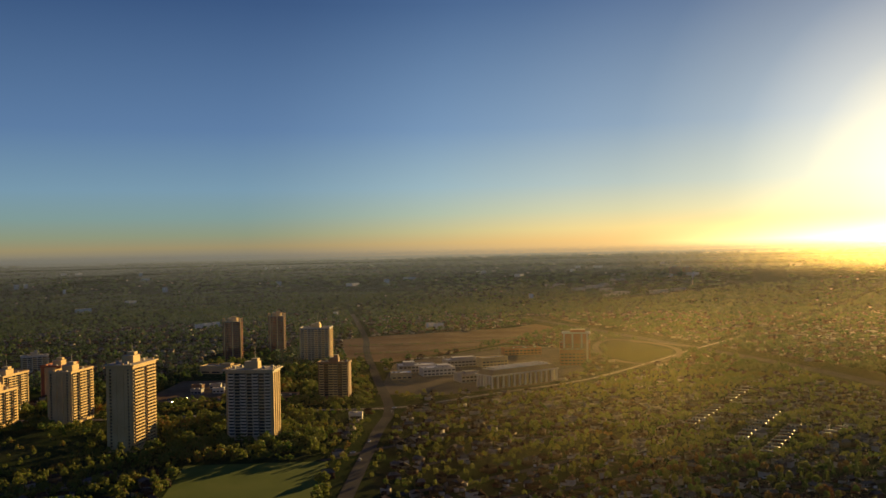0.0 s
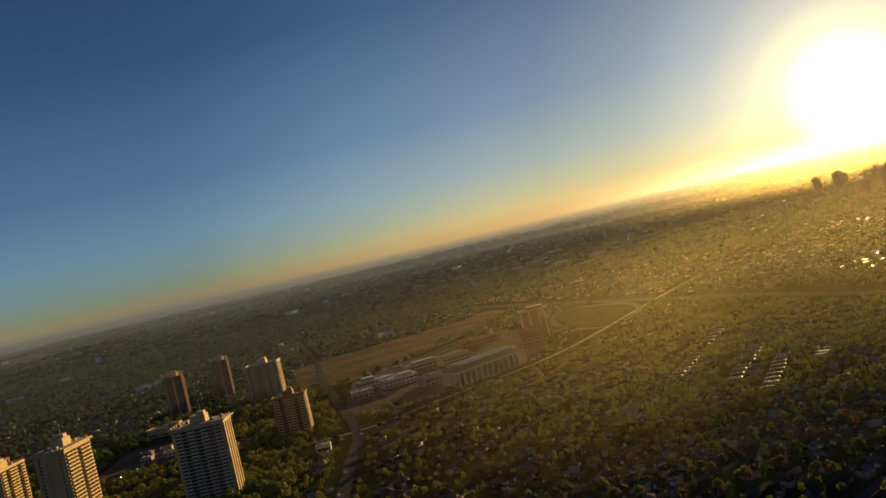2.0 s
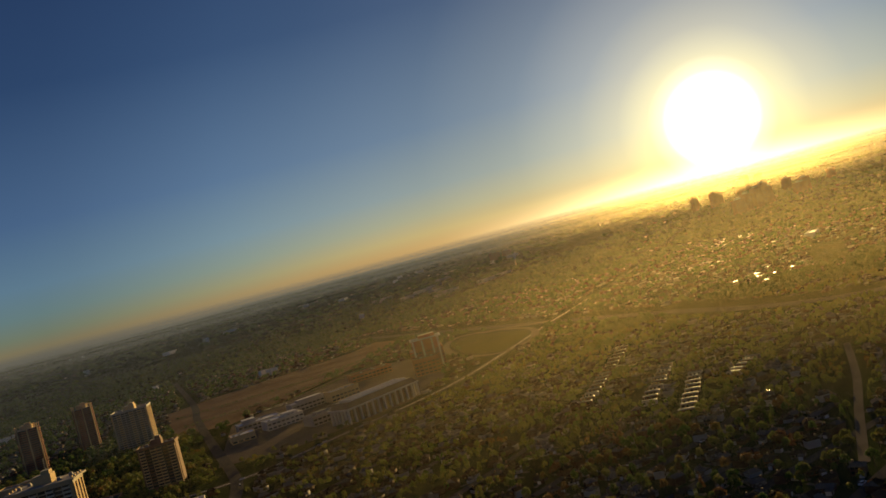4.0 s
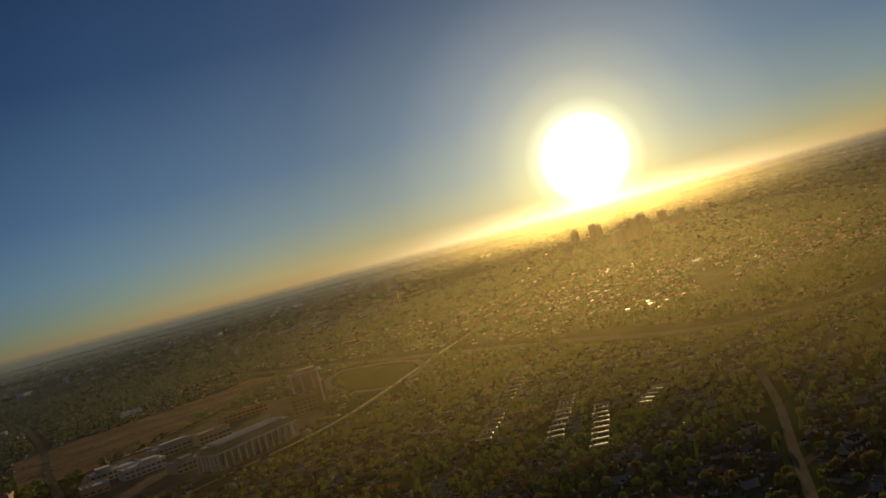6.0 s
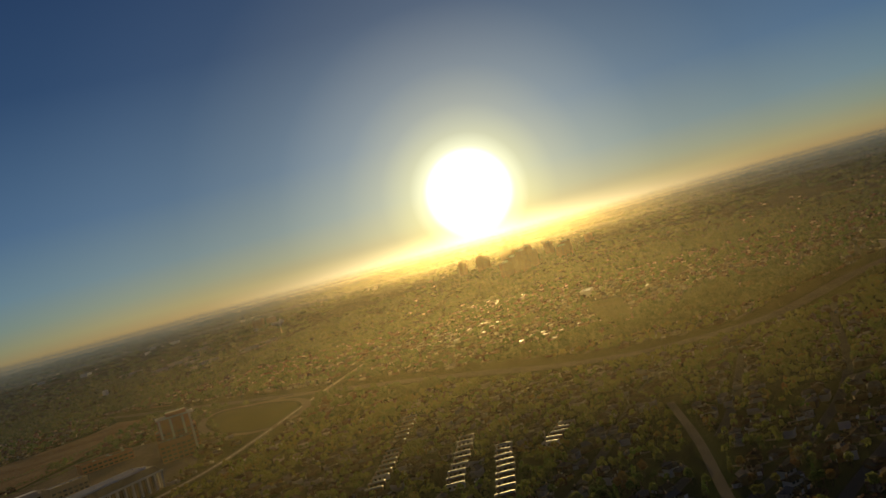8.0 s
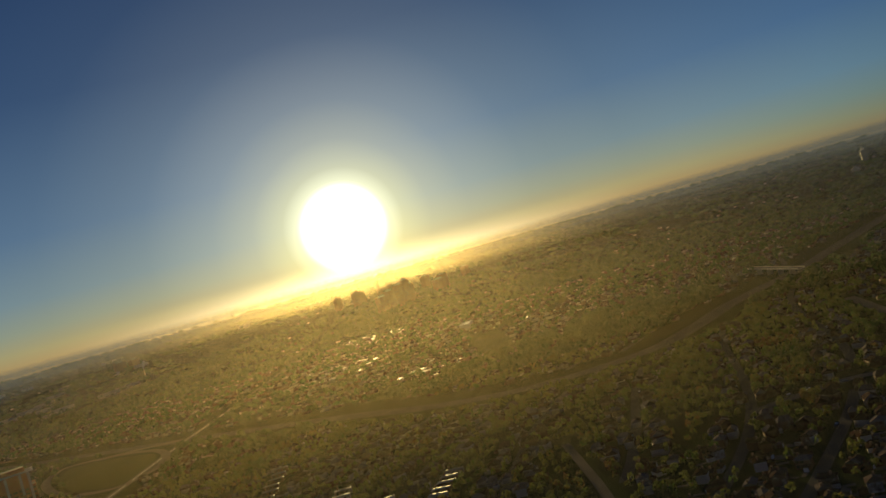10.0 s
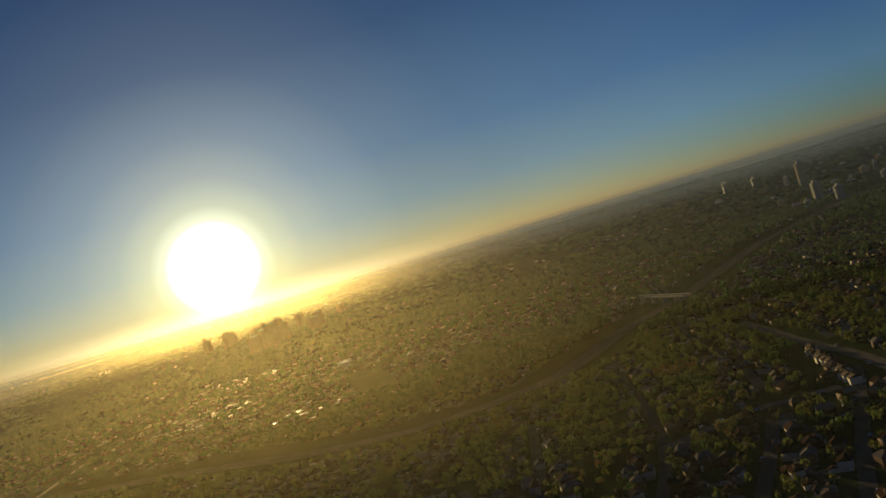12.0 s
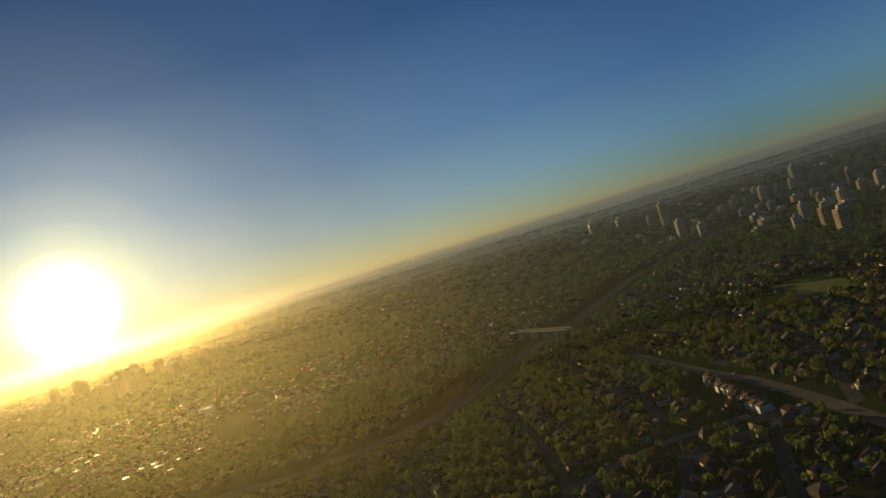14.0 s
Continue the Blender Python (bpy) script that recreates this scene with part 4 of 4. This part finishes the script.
shiny = (rng.random(len(pl)) < 0.07) & (pl[:, 0] > 400) & (pl[:, 1] > 850)
slots = np.where(shiny[:, None] & (hs == 1)[None], 2, hs[None]).ravel()
me = big_mesh("distant_houses", v, f, [HOUSE_WALLS, SHINGLES, SLICK_ROOF], slots)
tagged(new("distant_houses", me), "many small houses spread through wooded suburbs", "houses", kind="stuff")

# low-roofed houses that glint beyond the valley
def low_house(s):
    s.box(0, 0, 0, 13, 6.5, 7.4, 0)
    gable(s, 13, 6.5, 7.4, 0.3, 0.4, 1, 0.8)
    s.box(2.6, 0.4, 7.4, 3, 2.4, 1.1, 0, 1)


lv, lf, ls = template(low_house)
lots = rng.uniform(0, 1, (1500, 2)) * [760, 1250] + [440, 900]
lots = lots[inside(lots[:, 0], lots[:, 1], GLINTS) & (np.sin(lots[:, 0] / 44) + np.sin(lots[:, 1] / 57 + 1) > 0.7) & ~keep_out(lots[:, 0], lots[:, 1], 8)]
v, f = scatter(lv, lf, np.concatenate([lots, np.zeros((len(lots), 1))], 1), np.stack([rng.uniform(0.34, 0.7, len(lots))] * 3, 1), rng.choice([-0.96, 0.61], len(lots)) + rng.normal(0, 0.2, len(lots)))
me = big_mesh("low_roofed_houses", v, f, [HOUSE_WALLS, GLOSS_ROOF], np.tile(ls, len(lots)))
tagged(new("low_roofed_houses", me), "low houses with roofs that glint in the sun", "houses", kind="stuff")

# row houses beside the street
def row_house(label):
    t = thing("row_house", label, "house", pose(0, 0, 0), "row houses along a street")
    s = Shape()
    s.box(0, 0, 0, 7, 7.4, 4.7)
    part("wall", s.mesh("wall", [WHITE_RENDER]), t)
    s = Shape()
    gable(s, 6.2, 7.4, 4.7, 2.2, 0.3, 0, 0.0)
    roof = part("roof", s.mesh("roof", [MAROON_ROOF]), t)
    s = Shape()
    s.box(2.2, 1.2, 5.4, 0.8, 0.8, 2.2)
    part("chimney", s.mesh("chimney", [BROWN_BRICK]), roof)
    s = Shape()
    s.box(-1.2, -4.5, 0, 2.6, 1.6, 2.3, 0, 1)
    part("porch", s.mesh("porch", [WHITE_RENDER, MAROON_ROOF]), t)
    pane = window_mesh(1.5, 1.4)
    for fx in (-1.9, 1.7):
        for k in (0, 1):
            part("window", pane, t, at=pose(fx, -3.74, 0.8 + 2.3 * k))
    return t


first = row_house("white-fronted row house with a dark roof")
p0, p1 = Vector((506, 545, 0)), Vector((582, 600, 0))
ang = math.degrees(math.atan2(p1.y - p0.y, p1.x - p0.x))
for i in range(13):
    q = p0.lerp(p1, i / 12)
    m = pose(q.x - (i % 3) * 0.9 * math.sin(radians(ang)), q.y + (i % 3) * 0.9 * math.cos(radians(ang)), 0, 0, 0, ang)
    if i == 0:
        first.matrix_basis = m @ Matrix.Diagonal((0.8, 0.8, 0.72, 1))
    else:
        copy_thing(first, m)

# terraced bungalows with smooth low roofs
def bungalow():
    t = thing("terrace_house", "low terraced house with a smooth sun-glinting roof", "house", pose(0, 0, 0), "terraced houses in rows")
    s = Shape()
    s.box(0, 0, 0, 10, 4.6, 2.8)
    part("wall", s.mesh("wall", [HOUSE_WALL]), t)
    s = Shape()
    gable(s, 10, 4.6, 2.8, 0.5, 0.3, 0, 0.8)
    roof = part("roof", s.mesh("roof", [SLICK_ROOF]), t)
    s = Shape()
    s.box(-3, 0.8, 3.2, 0.7, 0.7, 1.5)
    part("chimney", s.mesh("chimney", [BROWN_BRICK]), roof)
    pane = window_mesh(1.5, 1.2)
    for fx in (-3.4, -0.6, 2.4):
        part("window", pane, t, at=pose(fx, -2.34, 1.0))
    return t


bung = bungalow()
for j, ((ax, ay), (bx, by), n) in enumerate(TERRACES):
    for i in range(n):
        f = i / (n - 1)
        m = pose(ax + (bx - ax) * f + rng.normal(0, 0.6), ay + (by - ay) * f, 0, 0, 0, math.degrees(math.atan2(by - ay, bx - ax)) - 90 + rng.normal(0, 2.5))
        if i == j == 0:
            bung.matrix_basis = m
        else:
            copy_thing(bung, m)

# long pale garden wall beside the street
s2 = thing("garden_wall", "long pale garden wall beside a street", "wall", pose(622, 593, 0, 0, 0, 35.4))
s = Shape()
s.box(0, 0, 0, 127, 0.4, 1.9)
part("wall", s.mesh("wall", [WHITE_RENDER]), s2)
s = Shape()
s.box(0, 0, 1.9, 127.8, 0.6, 0.15)
part("coping", s.mesh("coping", [CONCRETE]), s2)

# ---- parked cars ----
def car(long, label):
    t = thing("car", label, "car", pose(0, 0, 0), "cars on the streets")
    s = Shape()
    s.box(0, 0, 0.35, long, 1.75, 0.5, scale=0.97)
    part("body", s.mesh("body", [CARS]), t)
    s = Shape()
    s.box(-0.15, 0, 0.85, long * 0.56, 1.6, 0.55, 0, 1, scale=0.78)
    part("cabin", s.mesh("cabin", [GLASS, CARS]), t, "dark glazed cabin")
    s = Shape()
    s.prism([(0.33 * math.cos(a * math.pi / 5), 0.33 * math.sin(a * math.pi / 5)) for a in range(10)], -0.1, 0.1)
    tyre = s.mesh("wheel", [DARK_STEEL])
    for ex in (-1, 1):
        for ey in (-1, 1):
            part("wheel", tyre, t, at=pose(ex * long * 0.31, ey * 0.8, 0.33, 90))
    return t


lots = []
for line in STREETS:
    for (ax, ay), (bx, by) in zip(line, line[1:]):
        lots.append((ax, ay, math.atan2(by - ay, bx - ax), 2.9))
for line, off in ((MAIN_ROAD, 2.5), (CROSS_ROAD, 2.5), (ROW_STREET, 4.4), (CUL_STREET, 4.4)):
    for (ax, ay), (bx, by) in zip(line, line[1:]):
        lots.append((ax, ay, math.atan2(by - ay, bx - ax), off))
lots = np.array(lots)
good = inside(lots[:, 0], lots[:, 1], [(-139, 795), (-65, 509), (194, 453), (368, 433), (590, 529), (667, 733), (425, 789), (301, 996), (64, 978)])
good &= ~keep_out(lots[:, 0], lots[:, 1], -2) | (lots[:, 3] != 2.9)
lots = lots[good]
lots = lots[rng.permutation(len(lots))[:54]]
FLEET = [car(4.4, "pale parked saloon car on a suburban street"), car(4.8, "dark parked family car on a suburban street")]
for i, (ax, ay, th, off) in enumerate(lots):
    e = rng.choice([-1, 1])
    m = pose(ax - e * off * math.sin(th), ay + e * off * math.cos(th), 0.34 if off == 2.5 else 0.18, 0, 0, math.degrees(th))
    if i < 2:
        FLEET[i].matrix_basis = m
    else:
        copy_thing(FLEET[i % 2], m)

for i in range(26):
    if i < 14:
        m = pose(-40 + 3.1 * i, 1268 + 0.3 * i + rng.normal(0, 2), 0.12, 0, 0, 80 + rng.normal(0, 4))
    else:
        m = pose(rng.uniform(-305, -205), rng.uniform(925, 955), 0.12, 0, 0, 90 + rng.normal(0, 10))
    copy_thing(FLEET[0 if i % 3 else 1], m)

# ---- trees ----
def clumps(n, lobes, size, gen):
    """Leaf clumps as bent quads over the skins of several lobes (cx, cy, cz, r, rz)."""
    v, f = [], []
    w = np.array([l[3] ** 2 for l in lobes])
    pick = gen.choice(len(lobes), n, p=w / w.sum())
    for k in pick:
        cx, cy, cz, r, rz = lobes[k]
        d = gen.normal(0, 1, 3)
        d /= np.linalg.norm(d)
        if d[2] < -0.5:
            d[2] *= -1
        c = np.array((cx, cy, cz)) + d * (r, r, rz) * gen.uniform(0.72, 1.08)
        nrm = d + gen.normal(0, 0.45, 3)
        nrm /= np.linalg.norm(nrm)
        a = np.cross(nrm, gen.normal(0, 1, 3))
        a /= np.linalg.norm(a)
        b = np.cross(nrm, a)
        q = size * gen.uniform(0.6, 1.3)
        i = len(v)
        v += [c - a * q + nrm * -0.2 * q, c - b * q * 0.8, c + a * q, c + b * q * 0.8 + nrm * -0.2 * q]
        f += [(i, i + 1, i + 2), (i, i + 2, i + 3)]
    return np.array(v), np.array(f)


def lobes_for(gen, h, r, n):
    out = [(0, 0, h * 0.62, r * 0.75, h * 0.34)]
    for k in range(n):
        a = k * 2 * math.pi / n + gen.uniform(-0.4, 0.4)
        q = r * gen.uniform(0.4, 0.62)
        out.append((math.cos(a) * q, math.sin(a) * q, h * gen.uniform(0.42, 0.75), r * gen.uniform(0.36, 0.55), h * gen.uniform(0.15, 0.24)))
    return out


def tree(h, r, seed, conifer=False):
    gen = np.random.default_rng(seed)
    t = thing("tree", "leafy green street tree with a rounded uneven crown" if not conifer else "dark narrow conifer with drooping branches", "tree", pose(0, 0, 0), "suburban trees")
    s = Shape()
    ring = [(0.28 * math.cos(a * math.pi / 3), 0.28 * math.sin(a * math.pi / 3)) for a in range(6)]
    s.prism(ring, -0.1, h * 0.6, 0, scale=0.4)
    for k in range(5):
        a, z = k * 1.26 + gen.uniform(-0.3, 0.3), h * gen.uniform(0.28, 0.42)
        e = Vector((math.cos(a) * r * 0.6, math.sin(a) * r * 0.6, z + h * 0.22))
        b0 = Vector((0, 0, z))
        sd = Vector((-math.sin(a), math.cos(a), 0)) * 0.1
        up = Vector((0, 0, 0.12))
        s.poly([b0 - sd, b0 + sd, e])
        s.poly([b0 + sd, b0 + up, e])
        s.poly([b0 + up, b0 - sd, e])
    part("trunk", s.mesh("trunk", [BARK]), t)
    if conifer:
        lobes = [(0, 0, h * (0.2 + 0.16 * k), r * (1 - 0.18 * k), h * 0.09) for k in range(5)]
    else:
        lobes = lobes_for(gen, h, r, 6)
    v, f = clumps(330, lobes, 0.17 * r, gen)
    part("crown", big_mesh("crown", v, f, [LEAF]), t)
    return t


TREES = [tree(7, 2.3, 1), tree(8.5, 2.7, 2), tree(5.6, 2.0, 3), tree(7.2, 2.8, 4), tree(8.6, 2.4, 5), tree(6, 2.2, 6), tree(10, 1.6, 7, True), tree(4.8, 1.7, 8)]

# candidate places: loose everywhere, thick in woods
xy = np.concatenate([rng.uniform(-1, 1, (62000, 2)) * [1600, 1750] + [260, 1150], rng.uniform(-1, 1, (40000, 2)) * [560, 430] + [280, 650]])
x, y = xy[:, 0], xy[:, 1]
grid_v = -SG * x + CG * y
wood = np.sin(x / 95 + 2 * np.sin(y / 160)) + np.sin(y / 120 + 1.6 * np.sin(x / 140))
want = 0.64 + 0.2 * wood
twr = inside(x, y, TOWERS_GROUND)
want = np.where(twr, 0.75, want)
want = np.where(near_line(x, y, VALLEY, 78), 0.95, want)
want = np.where(inside(x, y, [(309, 865), (431, 732), (525, 816), (445, 1027), (376, 1451), (273, 1181)]), 1.0, want)
want = np.where(inside(x, y, [(-239, 660), (-456, 609), (-428, 416), (-238, 402), (-190, 633)]), 0.9, want)
want = np.where(inside(x, y, DOWNTOWN), 0.5, want)
want = np.where((x > 400) & (x < 760) & (y > 380) & (y < 800), 0.95, want)
want = np.where(inside(x, y, GLINTS), want * 0.6, want)
want = np.where((x > -50) & (x < 430) & (y > 430) & (y < 960), want * 0.62, want)
want = np.where((x > 520) & (x < 1300) & (y < 1000), np.maximum(want, 0.78), want)
ok = (rng.random(len(x)) < want) & ~keep_out(x, y, 3)
hx, hy = np.round(np.concatenate([spots[:, 0], [0]])), np.round(np.concatenate([spots[:, 1], [0]]))
cell = {(int(a // 4) + i, int(b // 4) + j) for a, b in zip(hx, hy) for i in (-1, 0, 1) for j in (-1, 0, 1)}
ok &= np.array([(int(a // 4), int(b // 4)) not in cell for a, b in xy])
boxes = [(o.location.x, o.location.y, 24) for o in scene.objects if o.parent is None and o.name.startswith(("apartment_tower", "city_tower", "campus_building"))] + [(78, 1023, 52), (867, 909, 40)]
for bx, by, br in boxes:
    ok &= np.hypot(x - bx, y - by) > br
for line in STREETS:
    sub = [p for p in line if math.hypot(p[0] - 100, p[1] - 450) < 1100]
    if len(sub) > 1:
        ok &= ~near_line(x, y, sub[::3] + [sub[-1]], 3.6)
ok &= ~near_line(x, y, [(582, 603), (483, 533)], 17) & ~(near_line(x, y, MAIN_ROAD[::2], 15) & (x > -60) & (y < 1545)) & ~(near_line(x, y + 18, MAIN_ROAD[::2], 17) & (x > -60) & (x < 330) & (rng.random(len(x)) < 0.85))
xy = xy[ok]
close = inside(xy[:, 0], xy[:, 1], [(-231, 435), (-197, 670), (-70, 899), (66, 955), (317, 960), (425, 780), (568, 755), (657, 721), (584, 531), (411, 436), (188, 463)])
order = np.argsort(np.hypot(xy[:, 0] - 180, xy[:, 1] - 500) + np.where(close, 0, 9000))
for i, (a, b) in enumerate(xy[order[:300]]):
    m = pose(a, b, 0, 0, 0, rng.uniform(0, 360)) @ Matrix.Diagonal((1, 1, 1, 1))
    if i < len(TREES):
        TREES[i].matrix_basis = m
    else:
        copy_thing(TREES[int(rng.choice([0, 1, 2, 3, 4, 5, 0, 1, 6, 7]))], m)
mid = xy[order[300:]]
dist = np.hypot(mid[:, 0] - 60, mid[:, 1] - 200)
gen = np.random.default_rng(3)


def spread(name, places, n, size, tall, wide, label, mat):
    """Joined trees: a few leaf templates, scattered."""
    vs, fs, count = [], [], 0
    pick = gen.integers(0, 4, len(places))
    for k in range(4):
        p = places[pick == k]
        lob = lobes_for(gen, 1.0, 0.45, 5)
        vt, ft = clumps(n, lob, size, gen)
        sc = gen.uniform(wide[0], wide[1], len(p))
        scale = np.stack([sc, sc, gen.uniform(tall[0], tall[1], len(p))], 1)
        v, f = scatter(vt, ft, np.concatenate([p, lie(p[:, 0], p[:, 1])[:, None]], 1), scale, gen.uniform(0, 6.28, len(p)))
        vs.append(v)
        fs.append(f + count)
        count += len(v)
    me = big_mesh(name, np.concatenate(vs), np.concatenate(fs), [mat])
    return tagged(new(name, me), label, "trees", kind="stuff")


spread("suburban_trees", mid[dist < 900], 34, 0.13, (4, 7.6), (3.4, 5.6), "dense green trees between the houses", LEAVES)
spread("further_trees", mid[dist >= 900], 17, 0.2, (7, 11.5), (8, 12), "dark trees in the further suburbs", WOODS)
xy = rng.uniform(-1, 1, (48000, 2)) * 4760 + [60, 150]
x, y = xy[:, 0], xy[:, 1]
core = (np.abs(x - 260) < 1600) & (np.abs(y - 1150) < 1750)
wood = np.sin(x / 190 + 2 * np.sin(y / 310)) + np.sin(y / 240 + 1.6 * np.sin(x / 280))
ok = ~core & (rng.random(len(x)) < 0.55 + 0.3 * wood) & ~keep_out(x, y, 6) & (np.hypot(x - 60, y - 200) < 4760) & ((y > -1200) | (x > 900))
spread("distant_woods", xy[ok], 12, 0.34, (9, 15), (16, 30), "far woods and tree belts in the haze", WOODS)


# broad old trees round the apartment towers
old = rng.uniform(0, 1, (2000, 2)) * [420, 900] + [-480, 380]
ox, oy = old[:, 0], old[:, 1]
keep = (inside(ox, oy, TOWERS_GROUND) | inside(ox, oy, [(-239, 660), (-456, 609), (-428, 416), (-238, 402), (-190, 633)]) | ((oy < 665) & (ox > -240))) & ~keep_out(ox, oy, 4)
keep &= np.sin(ox / 37 + 1.4 * np.sin(oy / 52)) + np.sin(oy / 33 + ox / 90) > -0.5
for bx, by, br in boxes:
    keep &= np.hypot(ox - bx, oy - by) > br + 3
spread("old_trees", old[keep], 110, 0.085, (7.5, 12), (8, 12.5), "broad green trees round the apartment towers", LEAVES)

# hedges along the field tracks
hedge = []
for tr in TRACKS:
    line = np.array(smooth_line(tr, 24))
    hedge.append(line[rng.random(len(line)) < 0.75] + [2.5, 4.0] + rng.normal(0, 1.2, (1, 2)))
hedge = np.concatenate(hedge)
spread("field_hedges", hedge + rng.normal(0, 0.9, hedge.shape), 16, 0.22, (1.6, 3.2), (3.5, 6.5), "dark hedge bushes along earth tracks", WOODS)


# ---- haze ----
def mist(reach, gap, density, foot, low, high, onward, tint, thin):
    """Added ring of fine level strips round the place, standing in for distance haze and sun glare; denser aloft, they
    scatter the light that meets them onwards.
    """
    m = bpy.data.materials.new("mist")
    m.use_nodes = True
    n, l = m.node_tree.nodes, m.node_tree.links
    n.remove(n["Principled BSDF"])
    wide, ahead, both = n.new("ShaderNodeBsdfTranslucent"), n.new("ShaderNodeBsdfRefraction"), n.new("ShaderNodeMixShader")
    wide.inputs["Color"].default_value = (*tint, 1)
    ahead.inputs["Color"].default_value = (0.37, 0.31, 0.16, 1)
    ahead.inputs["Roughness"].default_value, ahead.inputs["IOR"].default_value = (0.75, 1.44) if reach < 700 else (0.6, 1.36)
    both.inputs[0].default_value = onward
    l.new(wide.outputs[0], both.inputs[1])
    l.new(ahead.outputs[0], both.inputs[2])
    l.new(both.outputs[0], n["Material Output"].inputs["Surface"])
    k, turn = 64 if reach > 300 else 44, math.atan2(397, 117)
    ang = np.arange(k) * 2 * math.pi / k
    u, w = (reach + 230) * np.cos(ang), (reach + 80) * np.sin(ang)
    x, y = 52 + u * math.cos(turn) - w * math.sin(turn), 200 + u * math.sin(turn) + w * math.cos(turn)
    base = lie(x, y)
    # near strips imitate the sun's glare: thickest towards the sun, thinner to both sides
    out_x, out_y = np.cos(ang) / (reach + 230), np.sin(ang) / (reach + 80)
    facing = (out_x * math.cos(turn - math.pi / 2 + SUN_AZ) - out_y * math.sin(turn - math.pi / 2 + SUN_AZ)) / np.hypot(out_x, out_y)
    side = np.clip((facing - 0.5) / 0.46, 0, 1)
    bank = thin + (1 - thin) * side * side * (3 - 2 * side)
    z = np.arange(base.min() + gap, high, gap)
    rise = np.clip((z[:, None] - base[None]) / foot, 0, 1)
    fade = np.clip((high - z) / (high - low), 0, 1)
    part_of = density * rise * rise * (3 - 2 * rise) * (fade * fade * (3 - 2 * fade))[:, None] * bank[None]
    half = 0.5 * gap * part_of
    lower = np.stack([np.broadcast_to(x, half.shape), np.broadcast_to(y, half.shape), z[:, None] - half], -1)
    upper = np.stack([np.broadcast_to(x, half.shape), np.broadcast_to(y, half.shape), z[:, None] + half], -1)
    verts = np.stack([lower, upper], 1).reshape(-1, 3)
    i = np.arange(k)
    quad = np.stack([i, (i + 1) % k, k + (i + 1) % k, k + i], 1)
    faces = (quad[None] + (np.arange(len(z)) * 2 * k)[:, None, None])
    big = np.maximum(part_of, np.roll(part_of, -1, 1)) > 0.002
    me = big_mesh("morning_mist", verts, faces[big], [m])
    return tagged(new("morning_mist", me), "added rings of thin strips standing in for haze and sun glare", "mist", kind="stuff")


# strip tints that set the colour of the imitated glare and blue haze
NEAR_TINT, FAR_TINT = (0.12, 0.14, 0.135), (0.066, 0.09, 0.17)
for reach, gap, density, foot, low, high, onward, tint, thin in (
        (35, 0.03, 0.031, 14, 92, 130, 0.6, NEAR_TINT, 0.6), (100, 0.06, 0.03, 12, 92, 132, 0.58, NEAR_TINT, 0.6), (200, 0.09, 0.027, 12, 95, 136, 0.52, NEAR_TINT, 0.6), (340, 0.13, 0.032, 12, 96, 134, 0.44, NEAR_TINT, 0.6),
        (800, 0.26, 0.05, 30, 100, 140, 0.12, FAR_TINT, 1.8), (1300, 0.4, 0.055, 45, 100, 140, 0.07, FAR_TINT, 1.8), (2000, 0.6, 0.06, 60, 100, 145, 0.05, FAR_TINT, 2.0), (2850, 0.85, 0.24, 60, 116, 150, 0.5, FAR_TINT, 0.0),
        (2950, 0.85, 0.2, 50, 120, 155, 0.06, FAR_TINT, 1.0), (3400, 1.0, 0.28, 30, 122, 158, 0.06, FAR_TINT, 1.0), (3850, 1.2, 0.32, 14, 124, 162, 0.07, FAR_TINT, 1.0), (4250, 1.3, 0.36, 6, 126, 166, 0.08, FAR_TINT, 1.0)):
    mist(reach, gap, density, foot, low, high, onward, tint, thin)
